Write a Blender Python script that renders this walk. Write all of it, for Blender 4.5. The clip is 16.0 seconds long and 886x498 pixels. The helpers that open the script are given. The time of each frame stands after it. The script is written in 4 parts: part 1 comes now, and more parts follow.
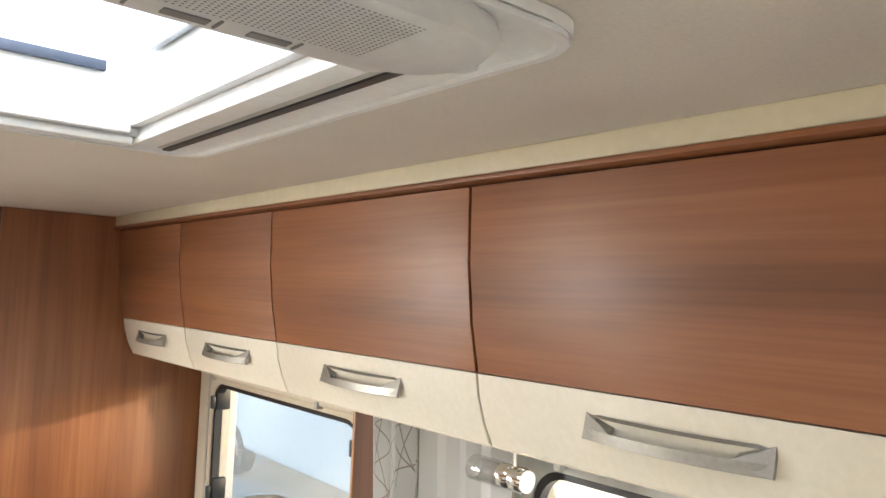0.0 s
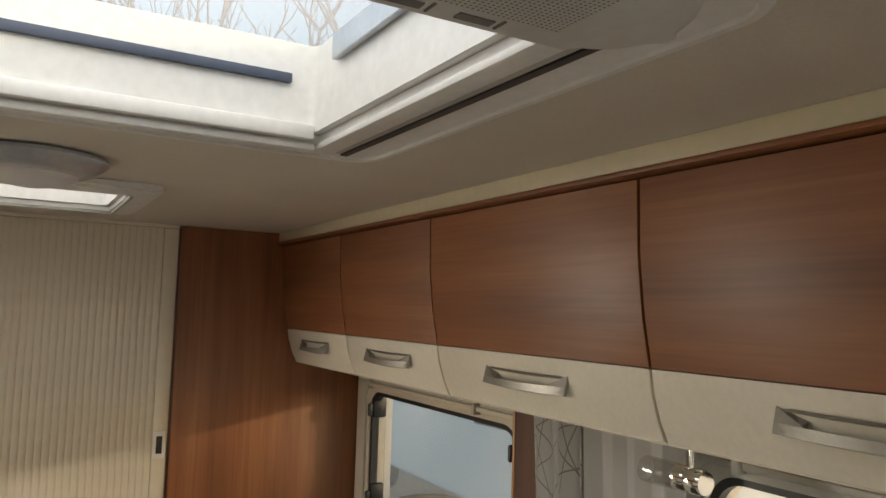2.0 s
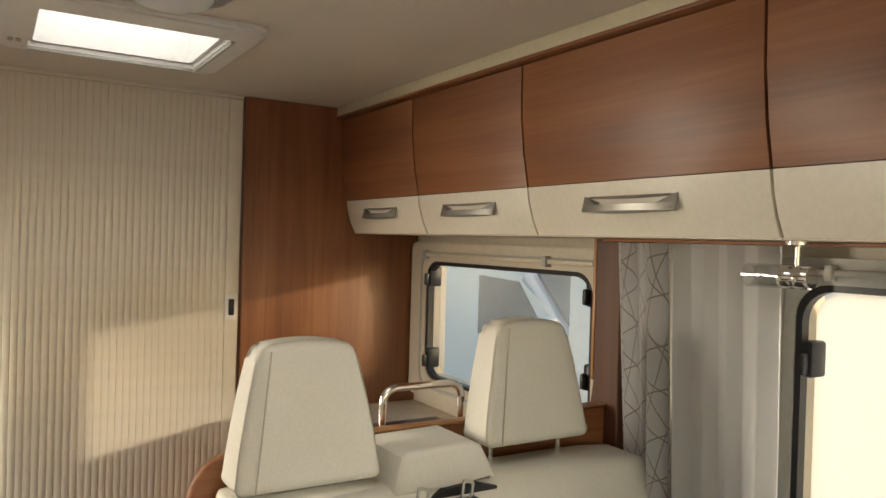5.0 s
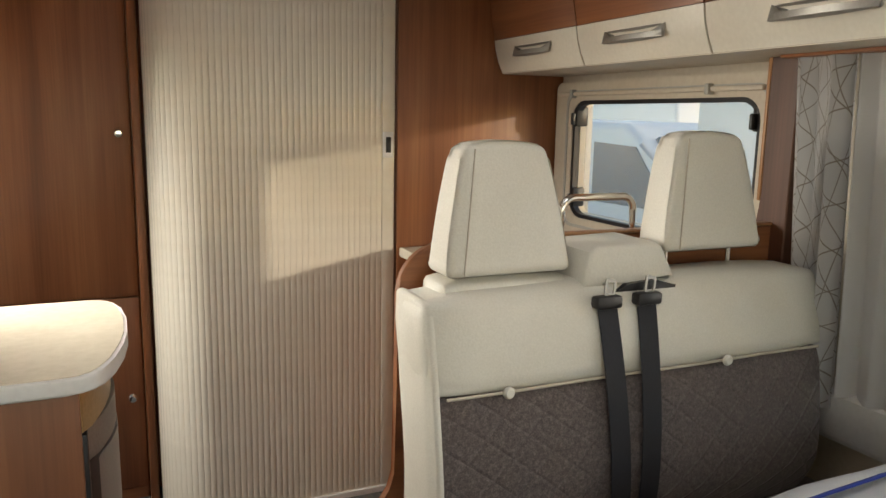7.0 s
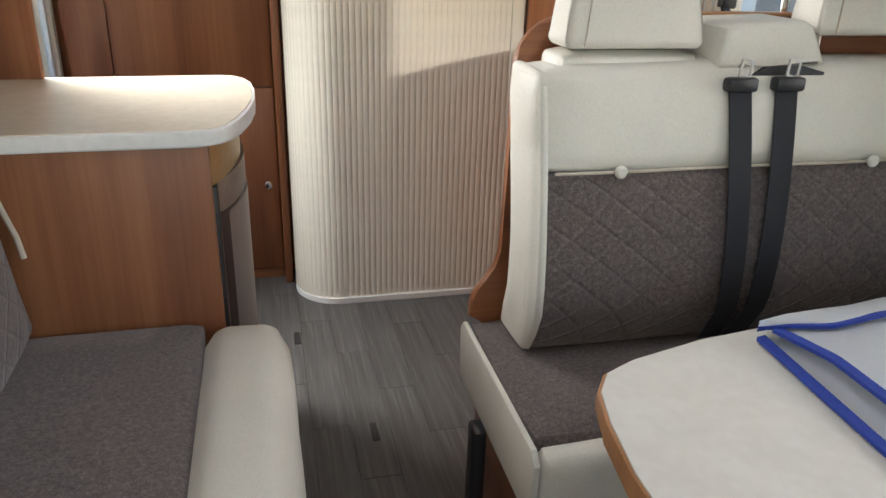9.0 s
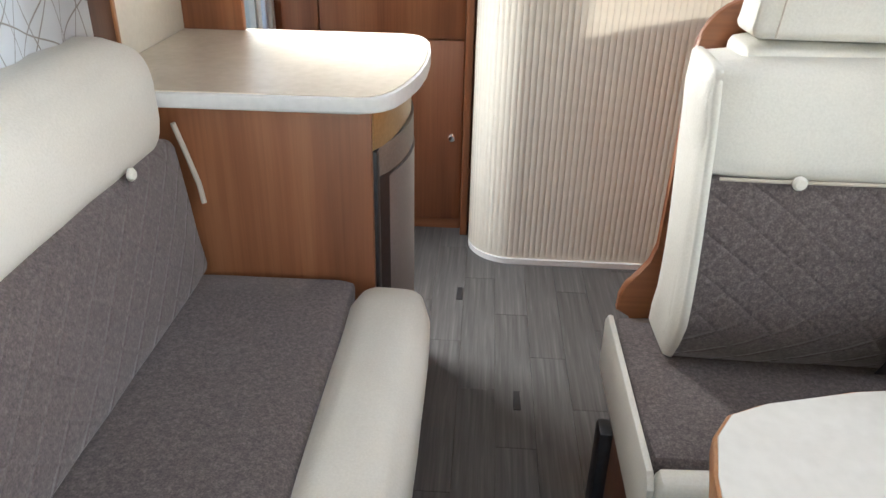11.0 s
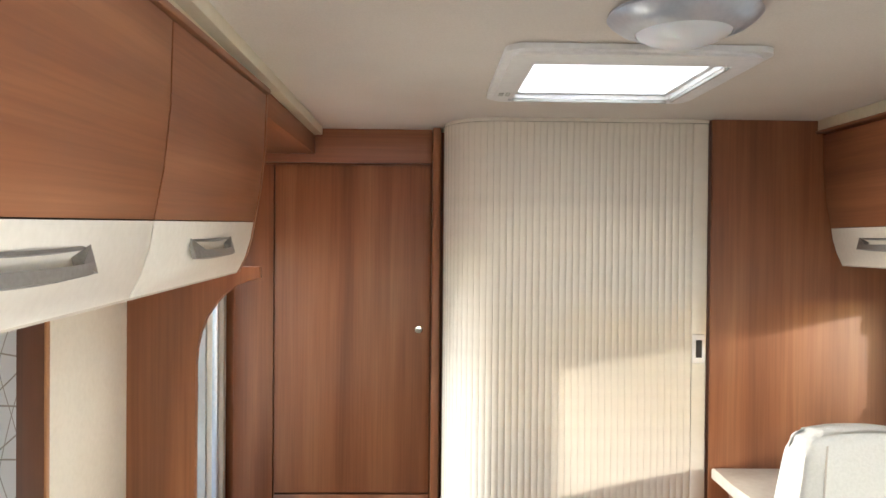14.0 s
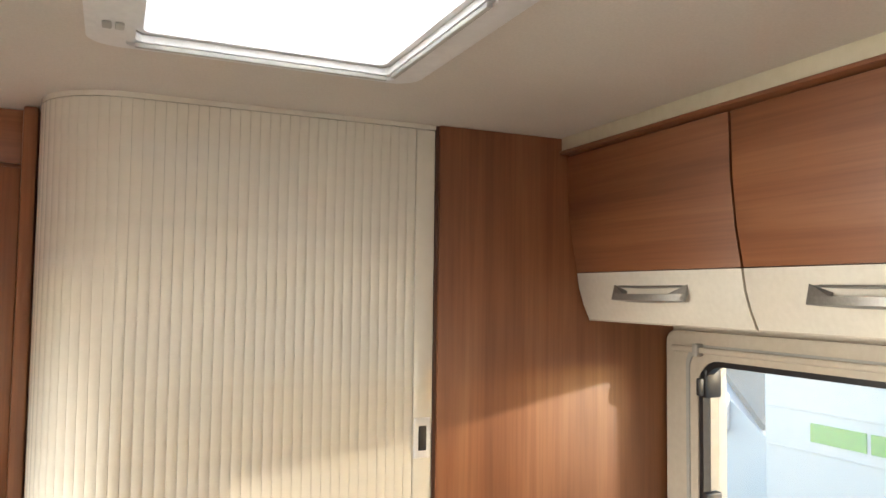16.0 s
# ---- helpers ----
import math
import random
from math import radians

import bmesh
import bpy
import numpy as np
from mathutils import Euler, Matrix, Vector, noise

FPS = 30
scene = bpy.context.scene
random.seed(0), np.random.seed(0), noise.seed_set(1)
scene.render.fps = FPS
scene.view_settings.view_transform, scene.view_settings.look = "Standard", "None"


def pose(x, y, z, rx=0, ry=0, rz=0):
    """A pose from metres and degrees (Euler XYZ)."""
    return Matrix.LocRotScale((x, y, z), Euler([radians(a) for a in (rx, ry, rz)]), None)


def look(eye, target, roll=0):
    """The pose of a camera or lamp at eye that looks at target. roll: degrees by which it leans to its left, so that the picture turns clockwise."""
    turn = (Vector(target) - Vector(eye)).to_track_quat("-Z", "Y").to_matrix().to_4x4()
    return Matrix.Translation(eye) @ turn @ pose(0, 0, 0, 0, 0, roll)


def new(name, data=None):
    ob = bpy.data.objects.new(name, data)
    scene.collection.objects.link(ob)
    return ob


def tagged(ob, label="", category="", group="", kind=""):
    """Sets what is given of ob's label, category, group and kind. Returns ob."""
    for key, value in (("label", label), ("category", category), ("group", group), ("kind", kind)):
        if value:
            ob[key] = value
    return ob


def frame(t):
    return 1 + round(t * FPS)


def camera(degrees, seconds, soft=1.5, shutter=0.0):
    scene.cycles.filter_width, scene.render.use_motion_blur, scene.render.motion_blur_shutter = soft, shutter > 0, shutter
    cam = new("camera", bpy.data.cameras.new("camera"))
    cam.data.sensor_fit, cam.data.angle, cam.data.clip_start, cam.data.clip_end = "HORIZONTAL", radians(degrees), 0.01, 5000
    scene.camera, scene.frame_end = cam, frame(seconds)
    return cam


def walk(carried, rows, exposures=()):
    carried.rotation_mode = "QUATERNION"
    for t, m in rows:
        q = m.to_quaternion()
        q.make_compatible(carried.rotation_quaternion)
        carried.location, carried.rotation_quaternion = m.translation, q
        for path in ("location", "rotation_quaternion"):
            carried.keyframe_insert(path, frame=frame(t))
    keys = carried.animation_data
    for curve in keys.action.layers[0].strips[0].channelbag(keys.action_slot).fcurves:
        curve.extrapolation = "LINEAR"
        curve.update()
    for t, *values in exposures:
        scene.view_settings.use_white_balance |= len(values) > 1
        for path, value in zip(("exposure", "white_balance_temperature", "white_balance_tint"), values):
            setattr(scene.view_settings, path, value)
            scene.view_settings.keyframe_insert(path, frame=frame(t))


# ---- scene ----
cam = camera(61.5, 16.0)
PATH = [
    (0, (0.382, 0.376, 1.752), (1.67, 1.901, 1.875), 2.3),
    (0.5, (0.366, 0.396, 1.745), (1.534, 2.013, 1.889), 2.2),
    (1, (0.38, 0.388, 1.732), (1.471, 2.057, 1.888), 2.0),
    (1.5, (0.367, 0.396, 1.72), (1.403, 2.099, 1.88), 1.8),
    (2, (0.335, 0.398, 1.713), (1.33, 2.125, 1.878), 1.7),
    (2.5, (0.298, 0.376, 1.706), (1.277, 2.112, 1.881), 1.9),
    (3, (0.219, 0.396, 1.678), (1.199, 2.131, 1.849), 1.6),
    (3.5, (0.171, 0.427, 1.643), (1.155, 2.161, 1.805), 1.7),
    (4, (0.142, 0.447, 1.58), (1.137, 2.177, 1.717), 2.0),
    (4.2, (0.14, 0.451, 1.565), (1.142, 2.178, 1.674), 2.0),
    (6.3, (-0.073, 0.452, 1.417), (0.964, 2.145, 1.18), 0.9),
    (6.5, (-0.09, 0.449, 1.408), (0.888, 2.174, 1.142), 1.1),
    (7, (-0.108, 0.447, 1.366), (0.695, 2.245, 1.019), 1.1),
    (7.5, (-0.099, 0.448, 1.333), (0.581, 2.273, 0.88), 1.1),
    (8, (-0.094, 0.437, 1.301), (0.512, 2.261, 0.748), 1.1),
    (8.5, (-0.091, 0.421, 1.266), (0.453, 2.225, 0.595), 1.1),
    (8.7, (-0.085, 0.418, 1.254), (0.421, 2.215, 0.538), 1.3),
    (10.8, (0.039, 0.455, 1.276), (-0.014, 2.222, 0.341), 1.6),
    (11, (0.032, 0.467, 1.315), (-0.059, 2.234, 0.384), 1.3),
    (11.5, (0.006, 0.49, 1.441), (-0.191, 2.294, 0.601), 0.7),
    (12, (-0.025, 0.506, 1.539), (-0.259, 2.408, 0.968), 0.4),
    (12.5, (-0.041, 0.521, 1.586), (-0.268, 2.482, 1.261), 0.4),
    (13, (-0.069, 0.545, 1.6), (-0.236, 2.533, 1.462), 0.4),
    (13.5, (-0.071, 0.581, 1.592), (-0.171, 2.577, 1.526), 0.5),
    (14, (-0.057, 0.655, 1.586), (-0.013, 2.655, 1.567), 0.5),
    (14.5, (-0.008, 0.847, 1.593), (0.17, 2.839, 1.614), 0.5),
    (15, (0.062, 1.014, 1.606), (0.352, 2.992, 1.67), 0.5),
    (15.5, (0.108, 1.182, 1.61), (0.625, 3.112, 1.696), 0.6),
    (16, (0.134, 1.363, 1.589), (0.947, 3.186, 1.703), 0.7),
]
walk(cam, [(t, look(eye, target, roll)) for t, eye, target, roll in PATH],
     [(0, 2.41, 6350, 10), (0.5, 1.89, 6550, 10), (1.0, 1.34, 6750, 10), (2.5, 0.89, 7250, 10), (4.0, 1.14, 7550, 10), (6.5, 1.54, 6750, 10), (7.5, 1.19, 6650, 10),
      (8.5, 1.44, 6150, 10), (11.0, 2.09, 5750, 10), (12.0, 1.29, 6250, 10), (12.5, 1.44, 6350, 10), (13.5, 2.14, 6050, 10), (14.5, 2.50, 5880, 10), (15.0, 2.50, 5780, 10), (16.0, 2.35, 6380, 10)])

# ---- world, sun and large lights ----
world = bpy.data.worlds.new("world")
scene.world = world
world.use_nodes = True
_n = world.node_tree.nodes
_sky = _n.new("ShaderNodeTexSky")
_sky.sky_type, _sky.sun_disc = "NISHITA", False
SUN_DIR = Vector((-1.0, 0.843, -0.20)).normalized()
_sky.air_density, _sky.dust_density, _sky.ozone_density = 1.0, 0.4, 1.2
_sky.sun_elevation = math.asin(-SUN_DIR.z)
_sky.sun_rotation = math.atan2(-SUN_DIR.x, -SUN_DIR.y)
world.node_tree.links.new(_sky.outputs[0], _n["Background"].inputs[0])
_n["Background"].inputs[1].default_value = 0.15
_sun = bpy.data.lights.new("sun", "SUN")
_sun.energy, _sun.angle, _sun.color = 1.1, radians(1.8), (1.0, 0.88, 0.70)
new("sun", _sun).matrix_world = look(tuple(-SUN_DIR * 20), (0, 0, 0))


def window_light(eye, target, sx, sy, watts, colour=(0.93, 0.97, 1.0)):
    lamp = bpy.data.lights.new("daylight", "AREA")
    lamp.shape, lamp.size, lamp.size_y, lamp.energy, lamp.color = "RECTANGLE", sx, sy, watts, colour
    ob = new("daylight", lamp)
    ob.matrix_world = look(eye, target)
    return ob


WARM = (1.0, 0.95, 0.89)
window_light((0.36, 1.12, 2.32), (0.36, 1.12, 0.0), 0.9, 0.8, 3.4, WARM)      # roof window
window_light((0.35, 2.34, 2.25), (0.35, 2.34, 0.0), 0.5, 0.5, 1.7, WARM)      # small roof hatch
window_light((-0.90, 2.70, 1.40), (-0.2, 2.15, 0.85), 0.5, 0.9, 8.5, (1.0, 0.93, 0.82)).data.spread = radians(110)   # entry door window, warmed and aimed to stand in for sun on the worktop
window_light((-1.0, 0.95, 1.25), (0.5, 1.0, 1.1), 1.2, 0.6, 1.2, WARM)       # window behind the curtain
window_light((0.35, -1.45, 1.45), (0.35, 1.5, 1.2), 1.8, 0.7, 1.8, WARM)      # fill lamp added behind the walker, at an unseen opening

window_light((1.40, 0.80, 1.15), (-0.7, 0.86, 1.12), 1.0, 0.5, 1.5, WARM).data.spread = radians(85)       # window beside the table

# ---- materials ----
def mat(name, rough=0.5, metal=0.0):
    m = bpy.data.materials.new(name)
    m.use_nodes = True
    b = m.node_tree.nodes["Principled BSDF"]
    b.inputs["Roughness"].default_value, b.inputs["Metallic"].default_value = rough, metal
    return m, m.node_tree, b


def node(tree, kind, **values):
    n = tree.nodes.new(kind)
    for key, value in values.items():
        n.inputs[key].default_value = value
    return n


def coords(tree, scale=(1, 1, 1), rot=(0, 0, 0), which="Object"):
    tc, mp = tree.nodes.new("ShaderNodeTexCoord"), tree.nodes.new("ShaderNodeMapping")
    mp.inputs["Scale"].default_value, mp.inputs["Rotation"].default_value = scale, rot
    tree.links.new(tc.outputs[which], mp.inputs[0])
    return mp.outputs[0]


def ramp(tree, fac, stops):
    r = tree.nodes.new("ShaderNodeValToRGB")
    el = r.color_ramp.elements
    while len(el) < len(stops):
        el.new(0.5)
    for e, (p, c) in zip(el, stops):
        e.position, e.color = p, (*c, 1)
    tree.links.new(fac, r.inputs[0])
    return r.outputs[0]


def bump(tree, bsdf, height, strength, distance=0.002):
    b = node(tree, "ShaderNodeBump", Strength=strength, Distance=distance)
    tree.links.new(height, b.inputs["Height"])
    tree.links.new(b.outputs[0], bsdf.inputs["Normal"])


def soft_mat(name, a, b, rough, scale=40, metal=0.0, bumps=0.15, big=3.0):
    """Two tones mottled at two scales, with fine relief."""
    m, t, s = mat(name, rough, metal)
    v = coords(t)
    fine, wide = node(t, "ShaderNodeTexNoise", Scale=scale, Detail=4.0), node(t, "ShaderNodeTexNoise", Scale=big, Detail=3.0)
    for n in (fine, wide):
        t.links.new(v, n.inputs["Vector"])
    mix = t.nodes.new("ShaderNodeMath")
    mix.operation = "ADD"
    half = t.nodes.new("ShaderNodeMath")
    half.operation, half.inputs[1].default_value = "MULTIPLY", 0.5
    t.links.new(fine.outputs[0], mix.inputs[0])
    t.links.new(wide.outputs[0], mix.inputs[1])
    t.links.new(mix.outputs[0], half.inputs[0])
    t.links.new(ramp(t, half.outputs[0], [(0.38, a), (0.62, b)]), s.inputs["Base Color"])
    bump(t, s, fine.outputs[0], bumps, 0.001)
    return m


def wood_mat(name, along, tones, rough=0.43):
    """Cherry laminate: long streaks and fine pores along one axis."""
    m, t, s = mat(name, rough)
    st = {"x": (0.35, 6, 6), "y": (6, 0.35, 6), "z": (6, 6, 0.35)}[along]
    fi = {"x": (3, 160, 160), "y": (160, 3, 160), "z": (160, 160, 3)}[along]
    broad = node(t, "ShaderNodeTexNoise", Scale=1.6, Detail=5.0, Roughness=0.55, Distortion=0.5)
    pores = node(t, "ShaderNodeTexNoise", Scale=1.0, Detail=3.0)
    info = t.nodes.new("ShaderNodeObjectInfo")
    add = t.nodes.new("ShaderNodeVectorMath")
    sc = t.nodes.new("ShaderNodeVectorMath")
    sc.operation = "SCALE"
    sc.inputs[0].default_value = (7.0, 3.0, 5.0)
    t.links.new(info.outputs["Random"], sc.inputs["Scale"])
    t.links.new(coords(t, st), add.inputs[0])
    t.links.new(sc.outputs[0], add.inputs[1])
    t.links.new(add.outputs[0], broad.inputs["Vector"])
    t.links.new(coords(t, fi), pores.inputs["Vector"])
    mx = t.nodes.new("ShaderNodeMix")
    mx.data_type, mx.blend_type = "RGBA", "MULTIPLY"
    mx.inputs[0].default_value = 0.3
    t.links.new(ramp(t, broad.outputs[0], [(0.28, tones[0]), (0.5, tones[1]), (0.72, tones[2])]), mx.inputs[6])
    t.links.new(ramp(t, pores.outputs[0], [(0.35, (0.55, 0.5, 0.45)), (0.6, (1, 1, 1))]), mx.inputs[7])
    t.links.new(mx.outputs[2], s.inputs["Base Color"])
    bump(t, s, pores.outputs[0], 0.3, 0.0006)
    s.inputs["Coat Weight"].default_value, s.inputs["Coat Roughness"].default_value = 0.15, 0.3
    return m


CHERRY = [(0.175, 0.060, 0.023), (0.275, 0.103, 0.041), (0.37, 0.155, 0.066)]
M_WOOD_H = wood_mat("cherry_laminate_lengthwise", "y", CHERRY)
M_WOOD_V = wood_mat("cherry_laminate_upright", "z", CHERRY)
M_WOOD_X = wood_mat("cherry_laminate_crosswise", "x", CHERRY)
M_DARKWOOD = wood_mat("dark_stained_wood", "z", [(0.07, 0.026, 0.014), (0.10, 0.038, 0.02), (0.13, 0.05, 0.027)])
M_EDGE = wood_mat("light_cherry_edge", "z", [(0.36, 0.17, 0.07), (0.43, 0.21, 0.09), (0.5, 0.26, 0.12)])
M_CREAM = soft_mat("cream_laminate", (0.74, 0.70, 0.60), (0.80, 0.76, 0.66), 0.35, 90, bumps=0.05)
M_COVE = soft_mat("ivory_cornice_foil", (0.66, 0.60, 0.44), (0.71, 0.65, 0.49), 0.45, 60, bumps=0.05)
M_CEIL = soft_mat("off_white_ceiling_lining", (0.66, 0.61, 0.54), (0.73, 0.68, 0.61), 0.7, 220, bumps=0.25)
M_TAMB = soft_mat("ivory_tambour_plastic", (0.72, 0.68, 0.58), (0.77, 0.73, 0.63), 0.16, 30, bumps=0.0)
M_WHITE = soft_mat("white_plastic", (0.74, 0.74, 0.73), (0.82, 0.82, 0.81), 0.35, 60, bumps=0.05)
M_BEIGE = soft_mat("beige_window_plastic", (0.58, 0.52, 0.42), (0.64, 0.58, 0.48), 0.45, 60, bumps=0.05)
M_GREYFR = soft_mat("grey_blind_frame_plastic", (0.42, 0.42, 0.39), (0.48, 0.48, 0.45), 0.45, 60, bumps=0.05)
M_GREYP = soft_mat("pale_grey_grille_plastic", (0.60, 0.60, 0.59), (0.66, 0.66, 0.65), 0.4, 80, bumps=0.05)
M_DARKGREY = soft_mat("dark_grey_print", (0.16, 0.15, 0.15), (0.2, 0.19, 0.19), 0.6)
M_SEAL = soft_mat("blue_grey_rubber", (0.05, 0.07, 0.11), (0.07, 0.09, 0.14), 0.6)
M_LEATHER = soft_mat("off_white_leather", (0.66, 0.64, 0.57), (0.74, 0.72, 0.65), 0.5, 260, bumps=0.35, big=5)
M_STITCH = soft_mat("beige_stitching", (0.50, 0.44, 0.36), (0.56, 0.5, 0.42), 0.8)
M_ALU = soft_mat("satin_aluminium", (0.30, 0.29, 0.265), (0.36, 0.35, 0.325), 0.42, 160, metal=0.7, bumps=0.05)
M_SILVER = soft_mat("silver_painted_plastic", (0.50, 0.54, 0.60), (0.58, 0.62, 0.68), 0.3, 90, metal=0.5, bumps=0.03)
M_CHROME = soft_mat("chrome", (0.80, 0.78, 0.74), (0.86, 0.84, 0.8), 0.08, 40, metal=1.0, bumps=0.0)
M_BLACK = soft_mat("black_plastic", (0.012, 0.012, 0.014), (0.022, 0.022, 0.025), 0.4, 80)
M_GAP = soft_mat("dark_shadow_gap", (0.03, 0.018, 0.012), (0.045, 0.028, 0.02), 0.8)
M_BELT = soft_mat("black_belt_webbing", (0.010, 0.011, 0.016), (0.02, 0.021, 0.028), 0.75, 400, bumps=0.5)
# Gold tone holds the reflection of cherry wood in a chrome front.
M_CHERRYCHROME = soft_mat("chrome_tinted_by_reflection", (0.50, 0.36, 0.17), (0.6, 0.44, 0.22), 0.3, 120, metal=0.7, bumps=0.05)
M_FRIDGE = soft_mat("grey_fridge_door", (0.26, 0.24, 0.225), (0.32, 0.30, 0.28), 0.32, 200, metal=0.3, bumps=0.1)
M_WORKTOP = soft_mat("pale_beige_worktop_laminate", (0.72, 0.66, 0.54), (0.80, 0.74, 0.62), 0.25, 55, bumps=0.04, big=9)
M_TABLE = soft_mat("pale_grey_table_laminate", (0.585, 0.57, 0.525), (0.635, 0.62, 0.575), 0.35, 60, bumps=0.05, big=14)
M_CLOTH = soft_mat("white_cotton", (0.72, 0.74, 0.78), (0.80, 0.82, 0.85), 0.85, 500, bumps=0.5)
M_HEM = soft_mat("blue_hem_tape", (0.012, 0.035, 0.25), (0.02, 0.05, 0.33), 0.75, 400, bumps=0.4)
M_YARD = soft_mat("pale_concrete", (0.30, 0.295, 0.285), (0.38, 0.375, 0.36), 0.9, 60, bumps=0.6)
M_VANWHITE = soft_mat("white_vehicle_paint", (0.76, 0.77, 0.78), (0.80, 0.81, 0.82), 0.25, 20, bumps=0.0)
M_VANBLUE = soft_mat("pale_blue_vehicle_paint", (0.60, 0.66, 0.71), (0.66, 0.71, 0.76), 0.25, 20, bumps=0.0)
M_GREEN = soft_mat("green_vehicle_lettering", (0.18, 0.5, 0.05), (0.22, 0.56, 0.07), 0.4)
M_BARK = soft_mat("grey_bark", (0.10, 0.085, 0.07), (0.16, 0.14, 0.12), 0.9, 30, bumps=0.6)
M_CARGLASS = soft_mat("dark_vehicle_glass", (0.05, 0.07, 0.08), (0.08, 0.10, 0.11), 0.06, 10, bumps=0.0)


def fabric_mat():
    """Grey-brown woven cloth with melange threads and diamond quilting seams."""
    mats = []
    for quilted in (False, True):
        m, t, s = mat("quilted_grey_fabric" if quilted else "grey_brown_fabric", 0.92)
        v = coords(t)
        weave = node(t, "ShaderNodeTexNoise", Scale=330.0, Detail=2.0)
        blotch = node(t, "ShaderNodeTexNoise", Scale=130.0, Detail=5.0)
        mx = t.nodes.new("ShaderNodeMath")
        mx.operation = "MULTIPLY_ADD"
        mx.inputs[1].default_value = 0.5
        for n in (weave, blotch):
            t.links.new(v, n.inputs["Vector"])
        hb = t.nodes.new("ShaderNodeMath")
        hb.operation, hb.inputs[1].default_value = "MULTIPLY", 0.5
        t.links.new(blotch.outputs[0], hb.inputs[0])
        t.links.new(weave.outputs[0], mx.inputs[0])
        t.links.new(hb.outputs[0], mx.inputs[2])
        t.links.new(ramp(t, mx.outputs[0], [(0.32, (0.052, 0.043, 0.043)), (0.52, (0.118, 0.095, 0.091)), (0.7, (0.205, 0.172, 0.164))]), s.inputs["Base Color"])
        s.inputs["Sheen Weight"].default_value = 0.3
        if not quilted:
            bump(t, s, weave.outputs[0], 0.5, 0.001)
        else:
            total = None
            for sgn in (1, -1):
                sep = t.nodes.new("ShaderNodeSeparateXYZ")
                t.links.new(v, sep.inputs[0])
                hsum = t.nodes.new("ShaderNodeMath")
                hsum.operation = "ADD"
                t.links.new(sep.outputs[0], hsum.inputs[0])
                t.links.new(sep.outputs[1], hsum.inputs[1])
                lin = t.nodes.new("ShaderNodeMath")
                lin.operation = "MULTIPLY_ADD"
                lin.inputs[1].default_value = sgn * 1.15
                t.links.new(sep.outputs[2], lin.inputs[0])
                t.links.new(hsum.outputs[0], lin.inputs[2])
                sw = t.nodes.new("ShaderNodeMath")
                sw.operation, sw.inputs[1].default_value = "PINGPONG", 0.042
                t.links.new(lin.outputs[0], sw.inputs[0])
                mr = node(t, "ShaderNodeMapRange")
                mr.inputs["From Max"].default_value = 0.009
                t.links.new(sw.outputs[0], mr.inputs[0])
                if total is None:
                    total = mr.outputs[0]
                else:
                    mn = t.nodes.new("ShaderNodeMath")
                    mn.operation = "MINIMUM"
                    t.links.new(total, mn.inputs[0])
                    t.links.new(mr.outputs[0], mn.inputs[1])
                    total = mn.outputs[0]
            both = t.nodes.new("ShaderNodeMath")
            both.operation, both.inputs[1].default_value = "MULTIPLY_ADD", 0.2
            t.links.new(weave.outputs[0], both.inputs[0])
            t.links.new(total, both.inputs[2])
            bump(t, s, both.outputs[0], 0.5, 0.003)
        mats.append(m)
    return mats


M_FABRIC, M_QUILT = fabric_mat()


def floor_mat():
    m, t, s = mat("grey_oak_vinyl", 0.42)
    info = t.nodes.new("ShaderNodeObjectInfo")
    grain = node(t, "ShaderNodeTexNoise", Scale=1.0, Detail=6.0, Roughness=0.65, Distortion=0.4)
    t.links.new(coords(t, (70, 2.5, 70)), grain.inputs["Vector"])
    c = ramp(t, grain.outputs[0], [(0.3, (0.045, 0.044, 0.043)), (0.5, (0.078, 0.076, 0.074)), (0.72, (0.135, 0.13, 0.125))])
    hsv = t.nodes.new("ShaderNodeHueSaturation")
    mr = node(t, "ShaderNodeMapRange")
    mr.inputs["To Min"].default_value, mr.inputs["To Max"].default_value = 0.88, 1.12
    t.links.new(info.outputs["Random"], mr.inputs[0])
    t.links.new(mr.outputs[0], hsv.inputs["Value"])
    t.links.new(c, hsv.inputs["Color"])
    t.links.new(hsv.outputs[0], s.inputs["Base Color"])
    bump(t, s, grain.outputs[0], 0.2, 0.001)
    return m


M_FLOOR = floor_mat()


